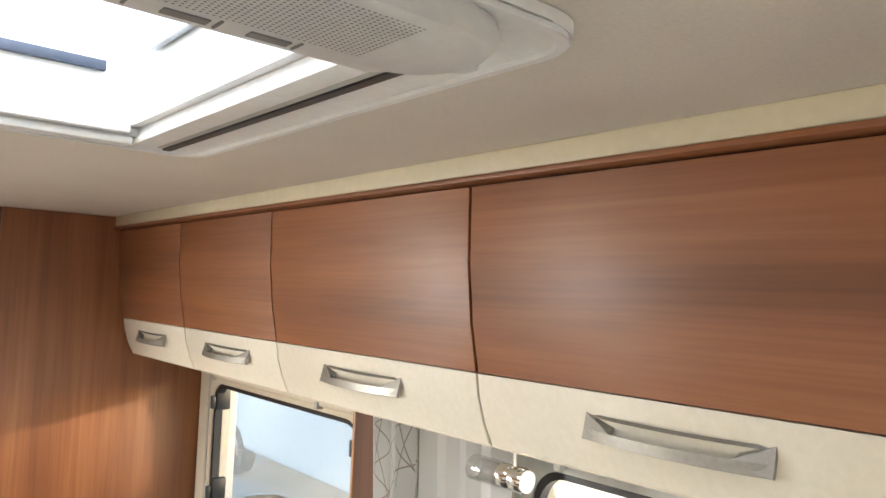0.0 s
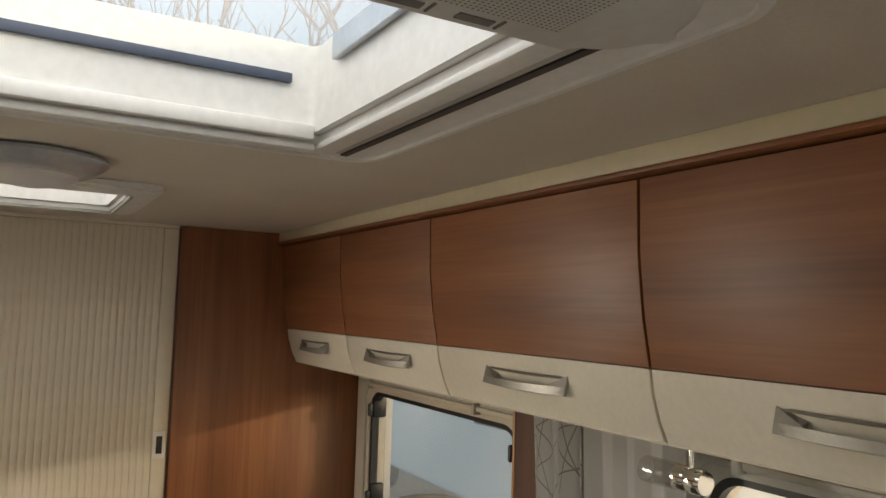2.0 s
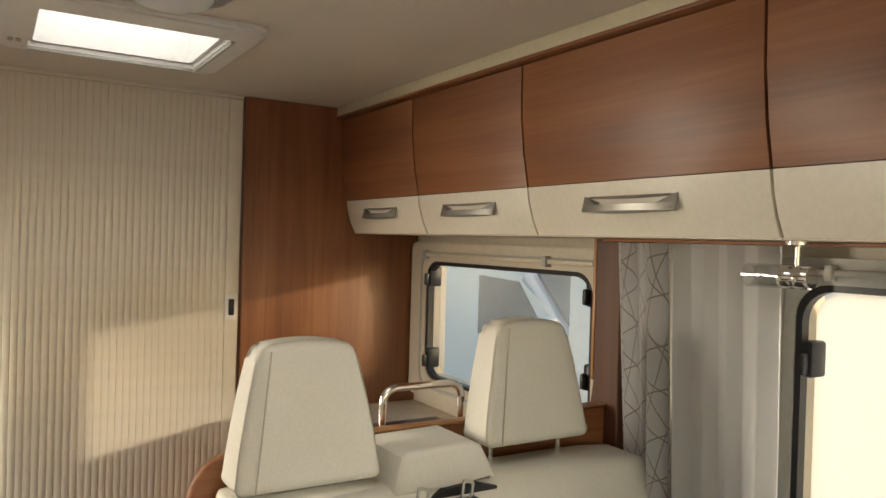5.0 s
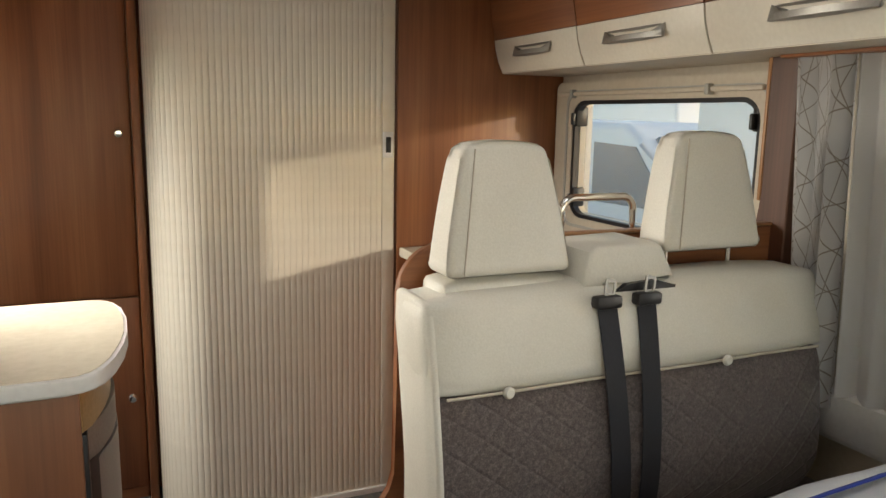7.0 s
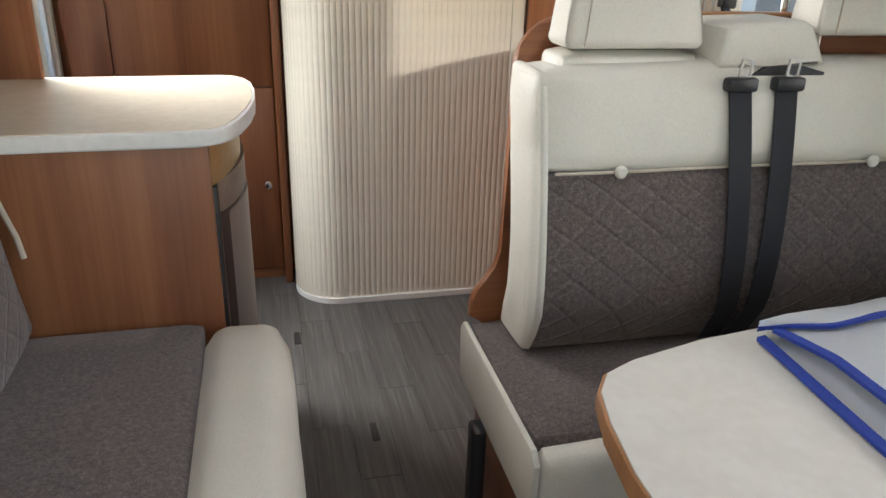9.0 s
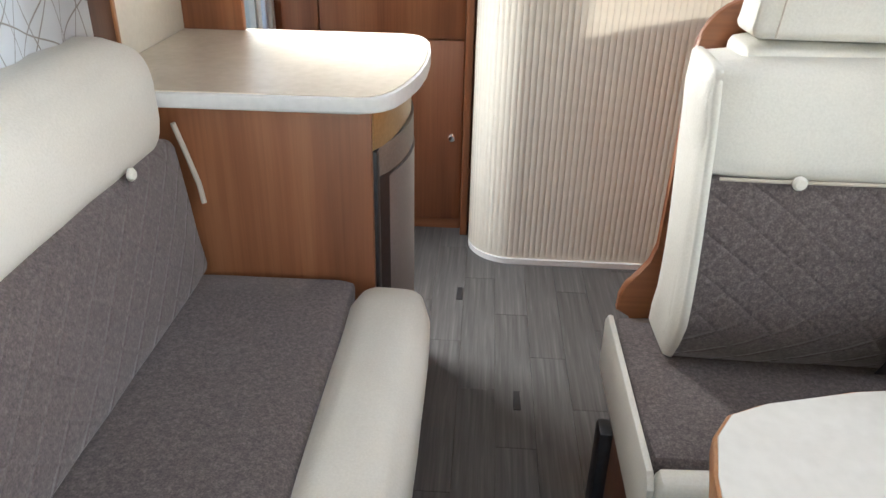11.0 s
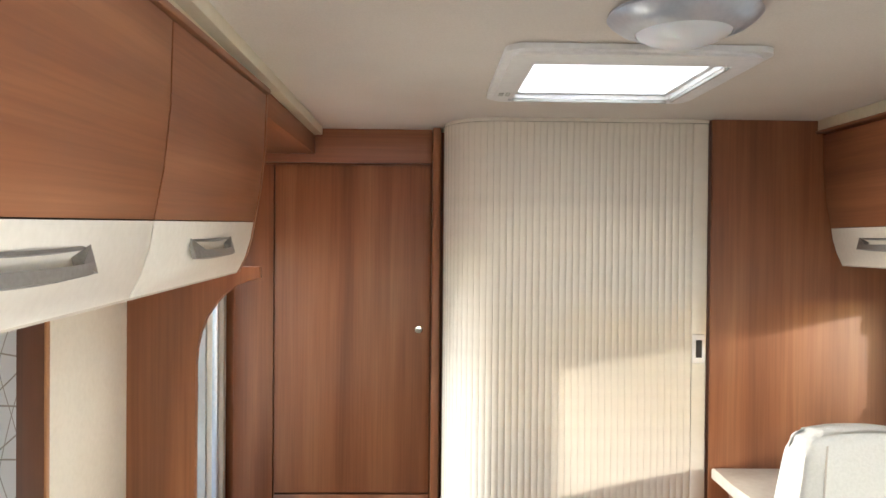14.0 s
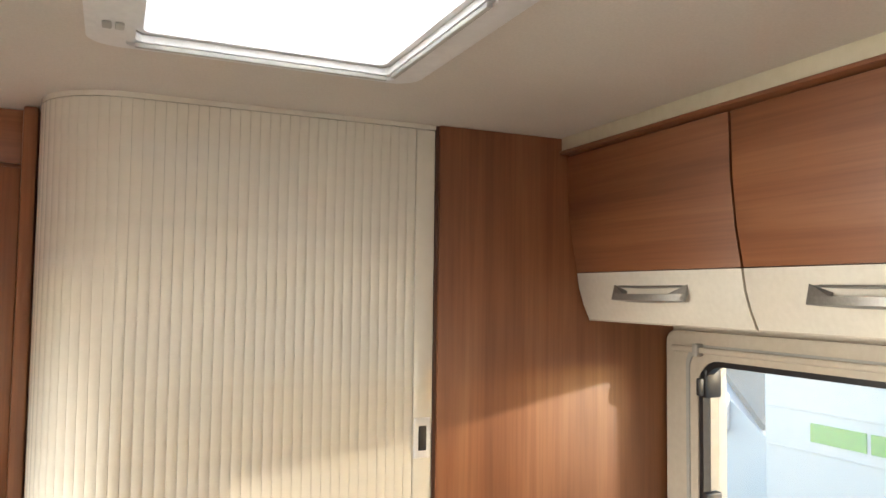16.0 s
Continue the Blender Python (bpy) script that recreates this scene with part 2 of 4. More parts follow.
def curtain_mat(name, patterned):
    """Thin white voile; the patterned kind is woven with crossing grey-brown curves."""
    m, t, s = mat(name, 0.9)
    tr = t.nodes.new("ShaderNodeBsdfTranslucent")
    mix = t.nodes.new("ShaderNodeMixShader")
    mix.inputs[0].default_value = 0.22 if patterned else 0.5
    out = t.nodes["Material Output"]
    base = (0.74, 0.74, 0.74, 1) if patterned else (0.84, 0.84, 0.84, 1)
    weave = node(t, "ShaderNodeTexNoise", Scale=400.0, Detail=1.0)
    t.links.new(coords(t), weave.inputs["Vector"])
    bump(t, s, weave.outputs[0], 0.3, 0.0006)
    s.inputs["Base Color"].default_value = base
    tr.inputs[0].default_value = base
    if patterned:
        total = None
        for k, (ang, sc, ph) in enumerate([(0.35, 4.6, 0.0), (-0.5, 4.2, 2.1), (1.2, 3.8, 4.0), (-1.05, 3.6, 1.0)]):
            w = node(t, "ShaderNodeTexWave", Scale=sc, Distortion=5.5, Detail=1.0)
            w.inputs["Detail Scale"].default_value = 0.55
            w.inputs["Phase Offset"].default_value = ph
            w.bands_direction = "X"
            t.links.new(coords(t, (1, 1, 1), (0, 0, ang), "UV"), w.inputs["Vector"])
            line = ramp(t, w.outputs["Fac"], [(0.0, (0, 0, 0)), (0.9955, (0, 0, 0)), (0.9988, (1, 1, 1))])
            if total is None:
                total = line
            else:
                mx = t.nodes.new("ShaderNodeMix")
                mx.data_type, mx.blend_type = "RGBA", "LIGHTEN"
                mx.inputs[0].default_value = 1.0
                t.links.new(total, mx.inputs[6])
                t.links.new(line, mx.inputs[7])
                total = mx.outputs[2]
        c = ramp(t, total, [(0.0, base[:3]), (1.0, (0.33, 0.29, 0.25))])
        t.links.new(c, s.inputs["Base Color"])
        t.links.new(c, tr.inputs[0])
    t.links.new(s.outputs[0], mix.inputs[1])
    t.links.new(tr.outputs[0], mix.inputs[2])
    t.links.new(mix.outputs[0], out.inputs[0])
    return m


M_CURT = curtain_mat("patterned_voile", True)
M_NET = curtain_mat("plain_white_net", False)


def clear_mat(name, tint, gloss=0.06, rough=0.02):
    m, t, s = mat(name)
    t.nodes.remove(s)
    tr, gl, mix = t.nodes.new("ShaderNodeBsdfTransparent"), t.nodes.new("ShaderNodeBsdfGlossy"), t.nodes.new("ShaderNodeMixShader")
    tr.inputs[0].default_value = (*tint, 1)
    gl.inputs["Roughness"].default_value = rough
    mix.inputs[0].default_value = gloss
    t.links.new(tr.outputs[0], mix.inputs[1])
    t.links.new(gl.outputs[0], mix.inputs[2])
    t.links.new(mix.outputs[0], t.nodes["Material Output"].inputs[0])
    return m


M_PANE = clear_mat("clear_acrylic", (0.92, 0.95, 0.97))
def dome_mat(name, share):
    """Thin acrylic: part of the light goes straight, the rest is scattered."""
    m, t, s = mat(name)
    t.nodes.remove(s)
    tr, tl, mix = t.nodes.new("ShaderNodeBsdfTransparent"), t.nodes.new("ShaderNodeBsdfTranslucent"), t.nodes.new("ShaderNodeMixShader")
    tr.inputs[0].default_value, tl.inputs[0].default_value = (0.95, 0.95, 0.95, 1), (0.85, 0.85, 0.85, 1)
    mix.inputs[0].default_value = share
    t.links.new(tr.outputs[0], mix.inputs[1])
    t.links.new(tl.outputs[0], mix.inputs[2])
    t.links.new(mix.outputs[0], t.nodes["Material Output"].inputs[0])
    return m


M_DOME = dome_mat("tinted_dome_acrylic", 0.18)
# See-through hatch dome whitened so that no sun patch falls through it.
M_SUNBLOCK = dome_mat("sun_blocking_dome_acrylic", 0.97)
# Scatter adds a pale glare veil over the view and weakens the sun.
M_VEIL = dome_mat("glare_veiled_acrylic", 0.12)
M_HAZE = dome_mat("sunlit_hazy_acrylic", 0.80)
# Clear pane made white: imitates glare and keeps direct sun off the bench.
M_SIDE = dome_mat("sun_stopping_glare_acrylic", 0.92)
M_SPOTGLASS = clear_mat("clear_lamp_glass", (0.9, 0.9, 0.9), 0.18, 0.05)
M_FROST, _t, _s = mat("frosted_lamp_cover", 0.35)
_s.inputs["Base Color"].default_value = (0.78, 0.79, 0.82, 1)
_s.inputs["Subsurface Weight"].default_value = 0.2

# ---- mesh helpers ----
def finish(bm, name, material, smooth=40):
    me = bpy.data.meshes.new(name)
    bmesh.ops.recalc_face_normals(bm, faces=bm.faces)
    bm.to_mesh(me)
    bm.free()
    me.materials.append(material)
    if smooth:
        me.shade_smooth()
        me.set_sharp_from_angle(angle=radians(smooth))
    return me


def part(name, bm, material, parent=None, label="", smooth=40):
    ob = new(name, finish(bm, name, material, smooth))
    ob.parent = parent
    return tagged(ob, label)


def thing(name, label, category, at=(0, 0, 0), group="", kind=""):
    ob = new(name)
    ob.location = at
    ob.empty_display_size = 0.05
    return tagged(ob, label, category, group, kind)


def solo(name, bm, material, label, category="", group="", kind="", smooth=40):
    return tagged(part(name, bm, material, None, "", smooth), label, category, group, kind)


def box(x0, x1, y0, y1, z0, z1, bevel=0.0, seg=2, bm=None):
    bm = bm or bmesh.new()
    r = bmesh.ops.create_cube(bm, size=1, matrix=Matrix.LocRotScale(((x0 + x1) / 2, (y0 + y1) / 2, (z0 + z1) / 2), None, (abs(x1 - x0), abs(y1 - y0), abs(z1 - z0))))
    if bevel:
        edges = {e for v in r["verts"] for e in v.link_edges}
        bmesh.ops.bevel(bm, geom=list(edges), offset=bevel, segments=seg, profile=0.5, affect="EDGES")
    return bm


def prism(outline, axis, lo, hi, bevel=0.0, seg=2, bm=None):
    """An outline in two axes drawn out along the third ('x': y,z; 'y': x,z; 'z': x,y)."""
    bm = bm or bmesh.new()
    put = {"x": lambda a, b, c: (c, a, b), "y": lambda a, b, c: (a, c, b), "z": lambda a, b, c: (a, b, c)}[axis]
    lower = [bm.verts.new(put(a, b, lo)) for a, b in outline]
    upper = [bm.verts.new(put(a, b, hi)) for a, b in outline]
    n = len(outline)
    caps = [bm.faces.new(lower[::-1]), bm.faces.new(upper)]
    for i in range(n):
        bm.faces.new((lower[i], lower[(i + 1) % n], upper[(i + 1) % n], upper[i]))
    if bevel:
        bmesh.ops.bevel(bm, geom=list({e for f in caps for e in f.edges}), offset=bevel, segments=seg, profile=0.5, affect="EDGES")
    return bm


def rounded(x0, x1, y0, y1, r, n=6):
    pts = []
    for cx, cy, a0 in ((x1 - r, y1 - r, 0), (x0 + r, y1 - r, 90), (x0 + r, y0 + r, 180), (x1 - r, y0 + r, 270)):
        pts += [(cx + r * math.cos(radians(a0 + 90 * i / n)), cy + r * math.sin(radians(a0 + 90 * i / n))) for i in range(n + 1)]
    return pts


def ring(outer, inner, axis, lo, hi, bm=None):
    """A frame between two outlines of equal length."""
    bm = bm or bmesh.new()
    put = {"x": lambda a, b, c: (c, a, b), "y": lambda a, b, c: (a, c, b), "z": lambda a, b, c: (a, b, c)}[axis]
    rows = [[bm.verts.new(put(a, b, c)) for a, b in o] for o, c in ((outer, lo), (outer, hi), (inner, hi), (inner, lo))]
    n = len(outer)
    for k in range(4):
        a, b = rows[k], rows[(k + 1) % 4]
        for i in range(n):
            bm.faces.new((a[i], a[(i + 1) % n], b[(i + 1) % n], b[i]))
    return bm


def tube(points, r, n=10, bm=None, taper=None):
    bm = bm or bmesh.new()
    pts = [Vector(p) for p in points]
    rows = []
    for i, p in enumerate(pts):
        d = (pts[min(i + 1, len(pts) - 1)] - pts[max(i - 1, 0)]).normalized()
        q = d.to_track_quat("Z", "Y")
        rr = r if taper is None else r + (taper - r) * i / (len(pts) - 1)
        rows.append([bm.verts.new(p + q @ Vector((rr * math.cos(2 * math.pi * k / n), rr * math.sin(2 * math.pi * k / n), 0))) for k in range(n)])
    for a, b in zip(rows, rows[1:]):
        for k in range(n):
            bm.faces.new((a[k], a[(k + 1) % n], b[(k + 1) % n], b[k]))
    bm.faces.new(rows[0][::-1])
    bm.faces.new(rows[-1])
    return bm


def lathe(profile, n=32, m=Matrix(), bm=None):
    """A profile of (radius, height) turned round z."""
    bm = bm or bmesh.new()
    rows = []
    for r, h in profile:
        rows.append([bm.verts.new(m @ Vector((r * math.cos(2 * math.pi * k / n), r * math.sin(2 * math.pi * k / n), h))) for k in range(n)] if r > 1e-5 else [bm.verts.new(m @ Vector((0, 0, h)))])
    for a, b in zip(rows, rows[1:]):
        for k in range(n):
            f = [a[k % len(a)], a[(k + 1) % len(a)], b[(k + 1) % len(b)], b[k % len(b)]]
            f = list(dict.fromkeys(f))
            if len(f) > 2:
                bm.faces.new(f)
    return bm


def slab(axis, lo, hi, a0, a1, b0, b1, holes=()):
    """A wall or ceiling with openings (a0, a1, b0, b1) through it."""
    av = sorted({a0, a1, *[h[0] for h in holes], *[h[1] for h in holes]})
    bv = sorted({b0, b1, *[h[2] for h in holes], *[h[3] for h in holes]})
    bm = bmesh.new()
    put = {"x": lambda a, b, c: (c, a, b), "y": lambda a, b, c: (a, c, b), "z": lambda a, b, c: (a, b, c)}[axis]
    solid = {}
    for i in range(len(av) - 1):
        for j in range(len(bv) - 1):
            ca, cb = (av[i] + av[i + 1]) / 2, (bv[j] + bv[j + 1]) / 2
            solid[i, j] = not any(h[0] < ca < h[1] and h[2] < cb < h[3] for h in holes)
    quads = []
    for (i, j), s in solid.items():
        if not s:
            continue
        p, q, r, t = (av[i], bv[j]), (av[i + 1], bv[j]), (av[i + 1], bv[j + 1]), (av[i], bv[j + 1])
        for c in (lo, hi):
            quads.append([put(*k, c) for k in (p, q, r, t)])
        for (di, dj), (u, v) in (((-1, 0), (p, t)), ((1, 0), (q, r)), ((0, -1), (p, q)), ((0, 1), (t, r))):
            if not solid.get((i + di, j + dj), False):
                quads.append([put(*u, lo), put(*v, lo), put(*v, hi), put(*u, hi)])
    for qd in quads:
        bm.faces.new([bm.verts.new(c) for c in qd])
    bmesh.ops.remove_doubles(bm, verts=bm.verts, dist=1e-5)
    return bm


def cushion(x0, x1, y0, y1, z0, z1, r=0.04, puff=0.008, cuts=7, seed=0.0):
    """An upholstered block: rounded edges, faces slightly blown up and uneven."""
    bm = box(x0, x1, y0, y1, z0, z1)
    bmesh.ops.subdivide_edges(bm, edges=bm.edges, cuts=cuts, use_grid_fill=True)
    c, h = Vector(((x0 + x1) / 2, (y0 + y1) / 2, (z0 + z1) / 2)), Vector(((x1 - x0) / 2, (y1 - y0) / 2, (z1 - z0) / 2))
    for v in bm.verts:
        d = v.co - c
        core = Vector([max(-(h[i] - r), min(h[i] - r, d[i])) for i in range(3)])
        out = d - core
        if out.length > 1e-6:
            n = out.normalized()
            side = max(range(3), key=lambda i: abs(n[i]))
            o = [i for i in range(3) if i != side]
            swell = (1 - (d[o[0]] / h[o[0]]) ** 2) * (1 - (d[o[1]] / h[o[1]]) ** 2)
            lump = noise.noise(v.co * 9 + Vector((seed, 0, 0))) * 0.003
            v.co = c + core + n * (r + puff * swell + lump)
    return bm


# ---- setting ----
X_L, X_R, Y_B, Y_F, TOP = -0.742, 1.452, -1.25, 3.21, 1.96
SKY = (0.03, 0.705, 0.855, 1.41)
HATCH = (0.155, 0.545, 2.155, 2.52)
W1 = (1.90, 2.74, 1.03, 1.425)
W2 = (0.25, 1.315, 0.86, 1.435)
WL = (0.45, 1.60, 0.92, 1.46)
DOOR = (2.43, 3.07, 0.10, 1.75)

solo("floor", box(X_L, X_R, Y_B, Y_F, -0.06, -0.006), M_GAP, "dark subfloor under grey vinyl planks", kind="structure", smooth=0)
solo("ceiling", slab("z", TOP, TOP + 0.05, X_L, X_R, Y_B, Y_F, [SKY, HATCH]), M_CEIL, "off-white lined ceiling with roof windows", kind="structure", smooth=0)
solo("wall_right", slab("x", X_R, X_R + 0.05, Y_B, Y_F + 0.05, -0.06, TOP + 0.05, [W1, W2]), M_BEIGE, "beige side wall with two windows", kind="structure", smooth=0)
solo("wall_left", slab("x", X_L - 0.05, X_L, Y_B, Y_F + 0.05, -0.06, TOP + 0.05, [WL, DOOR]), M_CREAM, "cream side wall with window and entry door", kind="structure", smooth=0)
solo("wall_end", box(X_L, X_R, Y_F, Y_F + 0.05, -0.06, TOP), M_WOOD_V, "cherry end wall behind the tambour door", kind="structure", smooth=0)
# Unseen end: wall and opening are added, the opening lets the fill lamp in.
solo("wall_front", slab("y", Y_B - 0.05, Y_B, X_L - 0.05, X_R + 0.05, -0.06, TOP + 0.05, [(-0.55, 1.25, 1.0, 1.75)]), M_CREAM, "unseen cream front wall with an added wide opening", kind="structure", smooth=0)


def window(name, side_x, inward, y0, y1, z0, z1, outer, inner_m, stays, label, pane_m):
    """A hinged caravan window: blind frame, rubber gasket, pane, stays and catches."""
    w = thing(name, label, "window", (side_x, (y0 + y1) / 2, z0), kind="structure")
    w.location = (0, 0, 0)
    oy0, oy1, oz0, oz1 = outer
    s = inward
    part("window_frame", ring(rounded(oy0, oy1, oz0, oz1, 0.03), rounded(y0 - 0.010, y1 + 0.010, z0 - 0.010, z1 + 0.010, 0.065), "x", side_x, side_x + s * 0.03), inner_m, w)
    part("blind_rail", box(side_x + s * 0.03, side_x + s * 0.045, oy0 + 0.03, oy1 - 0.03, z1 + 0.026, z1 + 0.04, 0.004), inner_m, w)
    part("bead", ring(rounded(y0 - 0.045, y1 + 0.045, z0 - 0.045, z1 + 0.045, 0.05), rounded(y0 - 0.035, y1 + 0.035, z0 - 0.035, z1 + 0.035, 0.05), "x", side_x + s * 0.028, side_x + s * 0.034), M_GREYFR, w)
    part("gasket", ring(rounded(y0 - 0.010, y1 + 0.010, z0 - 0.010, z1 + 0.010, 0.065), rounded(y0 + 0.003, y1 - 0.003, z0 + 0.003, z1 - 0.003, 0.06), "x", side_x + s * 0.004, side_x + s * 0.026), M_BLACK, w, "black rubber gasket")
    p = part("pane", prism(rounded(y0 + 0.002, y1 - 0.002, z0 + 0.002, z1 - 0.002, 0.06), "x", side_x - s * 0.028, side_x - s * 0.022), pane_m, w, "acrylic pane")
    p.visible_shadow = pane_m is not M_PANE
    for y, z in stays:
        c = part("catch", box(side_x - s * 0.02, side_x + s * 0.028, y - 0.012, y + 0.012, z - 0.035, z + 0.035, 0.006), M_BLACK, w, "black window catch")
        part("catch_lever", box(side_x + s * 0.028, side_x + s * 0.045, y - 0.006, y + 0.006, z - 0.03, z + 0.012, 0.004), M_BLACK, c)
    for y in (oy0 + 0.22, oy1 - 0.12):
        part("blind_clip", box(side_x + s * 0.03, side_x + s * 0.052, y - 0.008, y + 0.008, z1 + 0.018, z1 + 0.048, 0.003), M_GREYFR, w)
    return w


window("window_1", X_R, -1, *W1, (1.85, 2.858, 0.95, 1.50), M_BEIGE, [(2.735, 1.09), (2.735, 1.38), (1.91, 1.38), (1.91, 1.16)], "beige-framed window with black rubber gasket behind the bench", M_VEIL)
window("window_2", X_R, -1, *W2, (0.17, 1.37, 0.79, 1.495), M_GREYFR, [(1.30, 1.30), (1.30, 0.98)], "grey-framed window beside the table", M_SIDE)
window("window_3", X_L, 1, *WL, (0.37, 1.68, 0.86, 1.50), M_BEIGE, [], "side window behind the closed patterned curtain", M_HAZE)

door = thing("door_1", "entry door with tall window and grey aluminium frame", "door", kind="structure")
part("door_leaf", slab("x", X_L - 0.06, X_L - 0.02, 2.262, 2.98, 0.02, 1.85, [(2.30, 2.88, 0.55, 1.62)]), M_GREYFR, door, smooth=0)
part("door_frame", box(X_L, X_L + 0.018, 2.885, 2.905, 0.0, 1.75, 0.004), M_SILVER, door)
part("door_seal", box(X_L, X_L + 0.03, 2.907, 2.93, 0.0, 1.75, 0.006), M_GREYFR, door)
part("door_jamb", box(X_L, X_L + 0.02, 2.932, 2.982, 0.0, 1.75, 0.004), M_WHITE, door)
door.location = (0, 0.17, 0)
_p = part("pane", box(X_L - 0.045, X_L - 0.04, 2.30, 2.88, 0.55, 1.62), M_PANE, door, "clear acrylic pane")
_p.visible_shadow = False

# cornices where the lockers meet the ceiling
solo("cornice", box(1.110, X_R, -0.3, 2.863, 1.928, TOP, 0.003), M_COVE, "ivory cornice above the lockers", kind="structure")
solo("cornice", box(1.104, X_R, -0.3, 2.863, 1.919, 1.927, 0.002), M_WOOD_H, "cherry cornice strip above the lockers", kind="structure")
solo("cornice", box(X_L, -0.40, -0.3, 3.10, 1.932, TOP, 0.003), M_COVE, "ivory cornice above the lockers", kind="structure")
solo("cornice", box(X_L, -0.425, 2.362, 3.10, 1.87, 1.931, 0.002), M_WOOD_H, "cherry beam running above the entry door", kind="structure")
solo("cornice", box(X_L, -0.405, -2.6, 0.016, 1.919, 1.931, 0.002), M_WOOD_H, "cherry cornice strip above the lockers", kind="structure").matrix_basis = pose(0, 2.345, -0.010, 1.35, 0, 0)
solo("cornice", box(X_L, -0.425, -0.25, 2.35, 1.87, 1.9315, 0.002), M_COVE, "ivory filler strip above the lockers", kind="structure")


# ---- roof windows ----
def roof_window():
    x0, x1, y0, y1 = SKY
    w = thing("roof_window", "large white framed roof window with blind housing", "skylight")
    part("shaft", ring(rounded(x0, x1, y0, y1, 0.02), rounded(x0 + 0.012, x1 - 0.012, y0 + 0.012, y1 - 0.012, 0.015), "z", TOP, 2.085), M_WHITE, w)
    part("inner_frame", ring(rounded(x0 - 0.12, x1 + 0.12, y0 - 0.13, y1 + 0.08, 0.05), rounded(x0 + 0.0, x1 - 0.0, y0, y1, 0.008), "z", TOP - 0.012, TOP - 0.001), M_WHITE, w)
    part("frame_lip", ring(rounded(x0 - 0.115, x1 + 0.115, y0 - 0.13, y1 + 0.075, 0.05), rounded(x0 - 0.107, x1 + 0.107, y0 - 0.122, y1 + 0.067, 0.045), "z", TOP - 0.017, TOP - 0.011), M_WHITE, w)
    part("guide_rail", box(x1 - 0.004, x1 + 0.028, y0, y1 + 0.01, TOP - 0.022, TOP - 0.012, 0.003), M_WHITE, w)
    part("guide_rail", box(x1 + 0.029, x1 + 0.040, y0, y1 + 0.012, TOP - 0.020, TOP - 0.012, 0.002), M_GREYFR, w)
    part("guide_groove", box(x1 + 0.0405, x1 + 0.051, y0, y1 + 0.015, TOP - 0.0215, TOP - 0.011), M_BLACK, w, "black blind guide groove")
    part("guide_rail", box(x0 - 0.028, x0 + 0.004, y0, y1 + 0.01, TOP - 0.022, TOP - 0.012, 0.003), M_WHITE, w)
    part("far_rail", box(x0, x1 - 0.006, y1 - 0.006, y1 + 0.02, TOP - 0.024, TOP - 0.012, 0.004), M_WHITE, w)
    part("blind_roll", box(x0 + 0.012, x1 - 0.014, y1 - 0.022, y1 - 0.008, TOP - 0.012, TOP + 0.01, 0.004), M_WHITE, w)
    part("seal_bar", box(x0 + 0.02, x1 - 0.05, y1 - 0.022, y1 - 0.013, 2.024, 2.038, 0.002), M_SEAL, w, "dark blue-grey seal under the dome")
    part("seal_bar", box(x1 - 0.024, x1 - 0.014, y0 + 0.1, y1 - 0.10, 2.040, 2.075, 0.002), M_SILVER, w)
    p = part("dome", prism(rounded(x0 - 0.02, x1 + 0.02, y0 - 0.02, y1 + 0.02, 0.04), "z", 2.088, 2.094), M_DOME, w, "clear acrylic dome")
    house = part("blind_housing", prism(rounded(x0 - 0.05, x1 + 0.05, y0 - 0.125, y0 - 0.003, 0.055), "z", TOP - 0.038, TOP - 0.012, 0.012, 3), M_GREYP, w, "pale grey perforated blind and light housing")
    bm = bmesh.new()
    for i in range(150):
        for j in range(19):
            cx, cy = x0 + i * 0.0043, y0 - 0.110 + j * 0.0043
            bm.faces.new([bm.verts.new((cx + a * 0.0013, cy + b * 0.0013, TOP - 0.0386)) for a, b in ((-1, 0), (0, -1), (1, 0), (0, 1))])
    tagged(part("perforation", bm, M_DARKGREY, house), kind="stuff")
    for k in range(9):
        cx = x0 + 0.10 + k * 0.058
        part("printed_symbol", box(cx, cx + 0.03, y0 - 0.022, y0 - 0.012, TOP - 0.0392, TOP - 0.0380), M_DARKGREY, house, "unreadable dark grey printed symbol")
        part("printed_bar", box(cx + 0.035, cx + 0.037, y0 - 0.026, y0 - 0.01, TOP - 0.0392, TOP - 0.0380), M_DARKGREY, house)


roof_window()


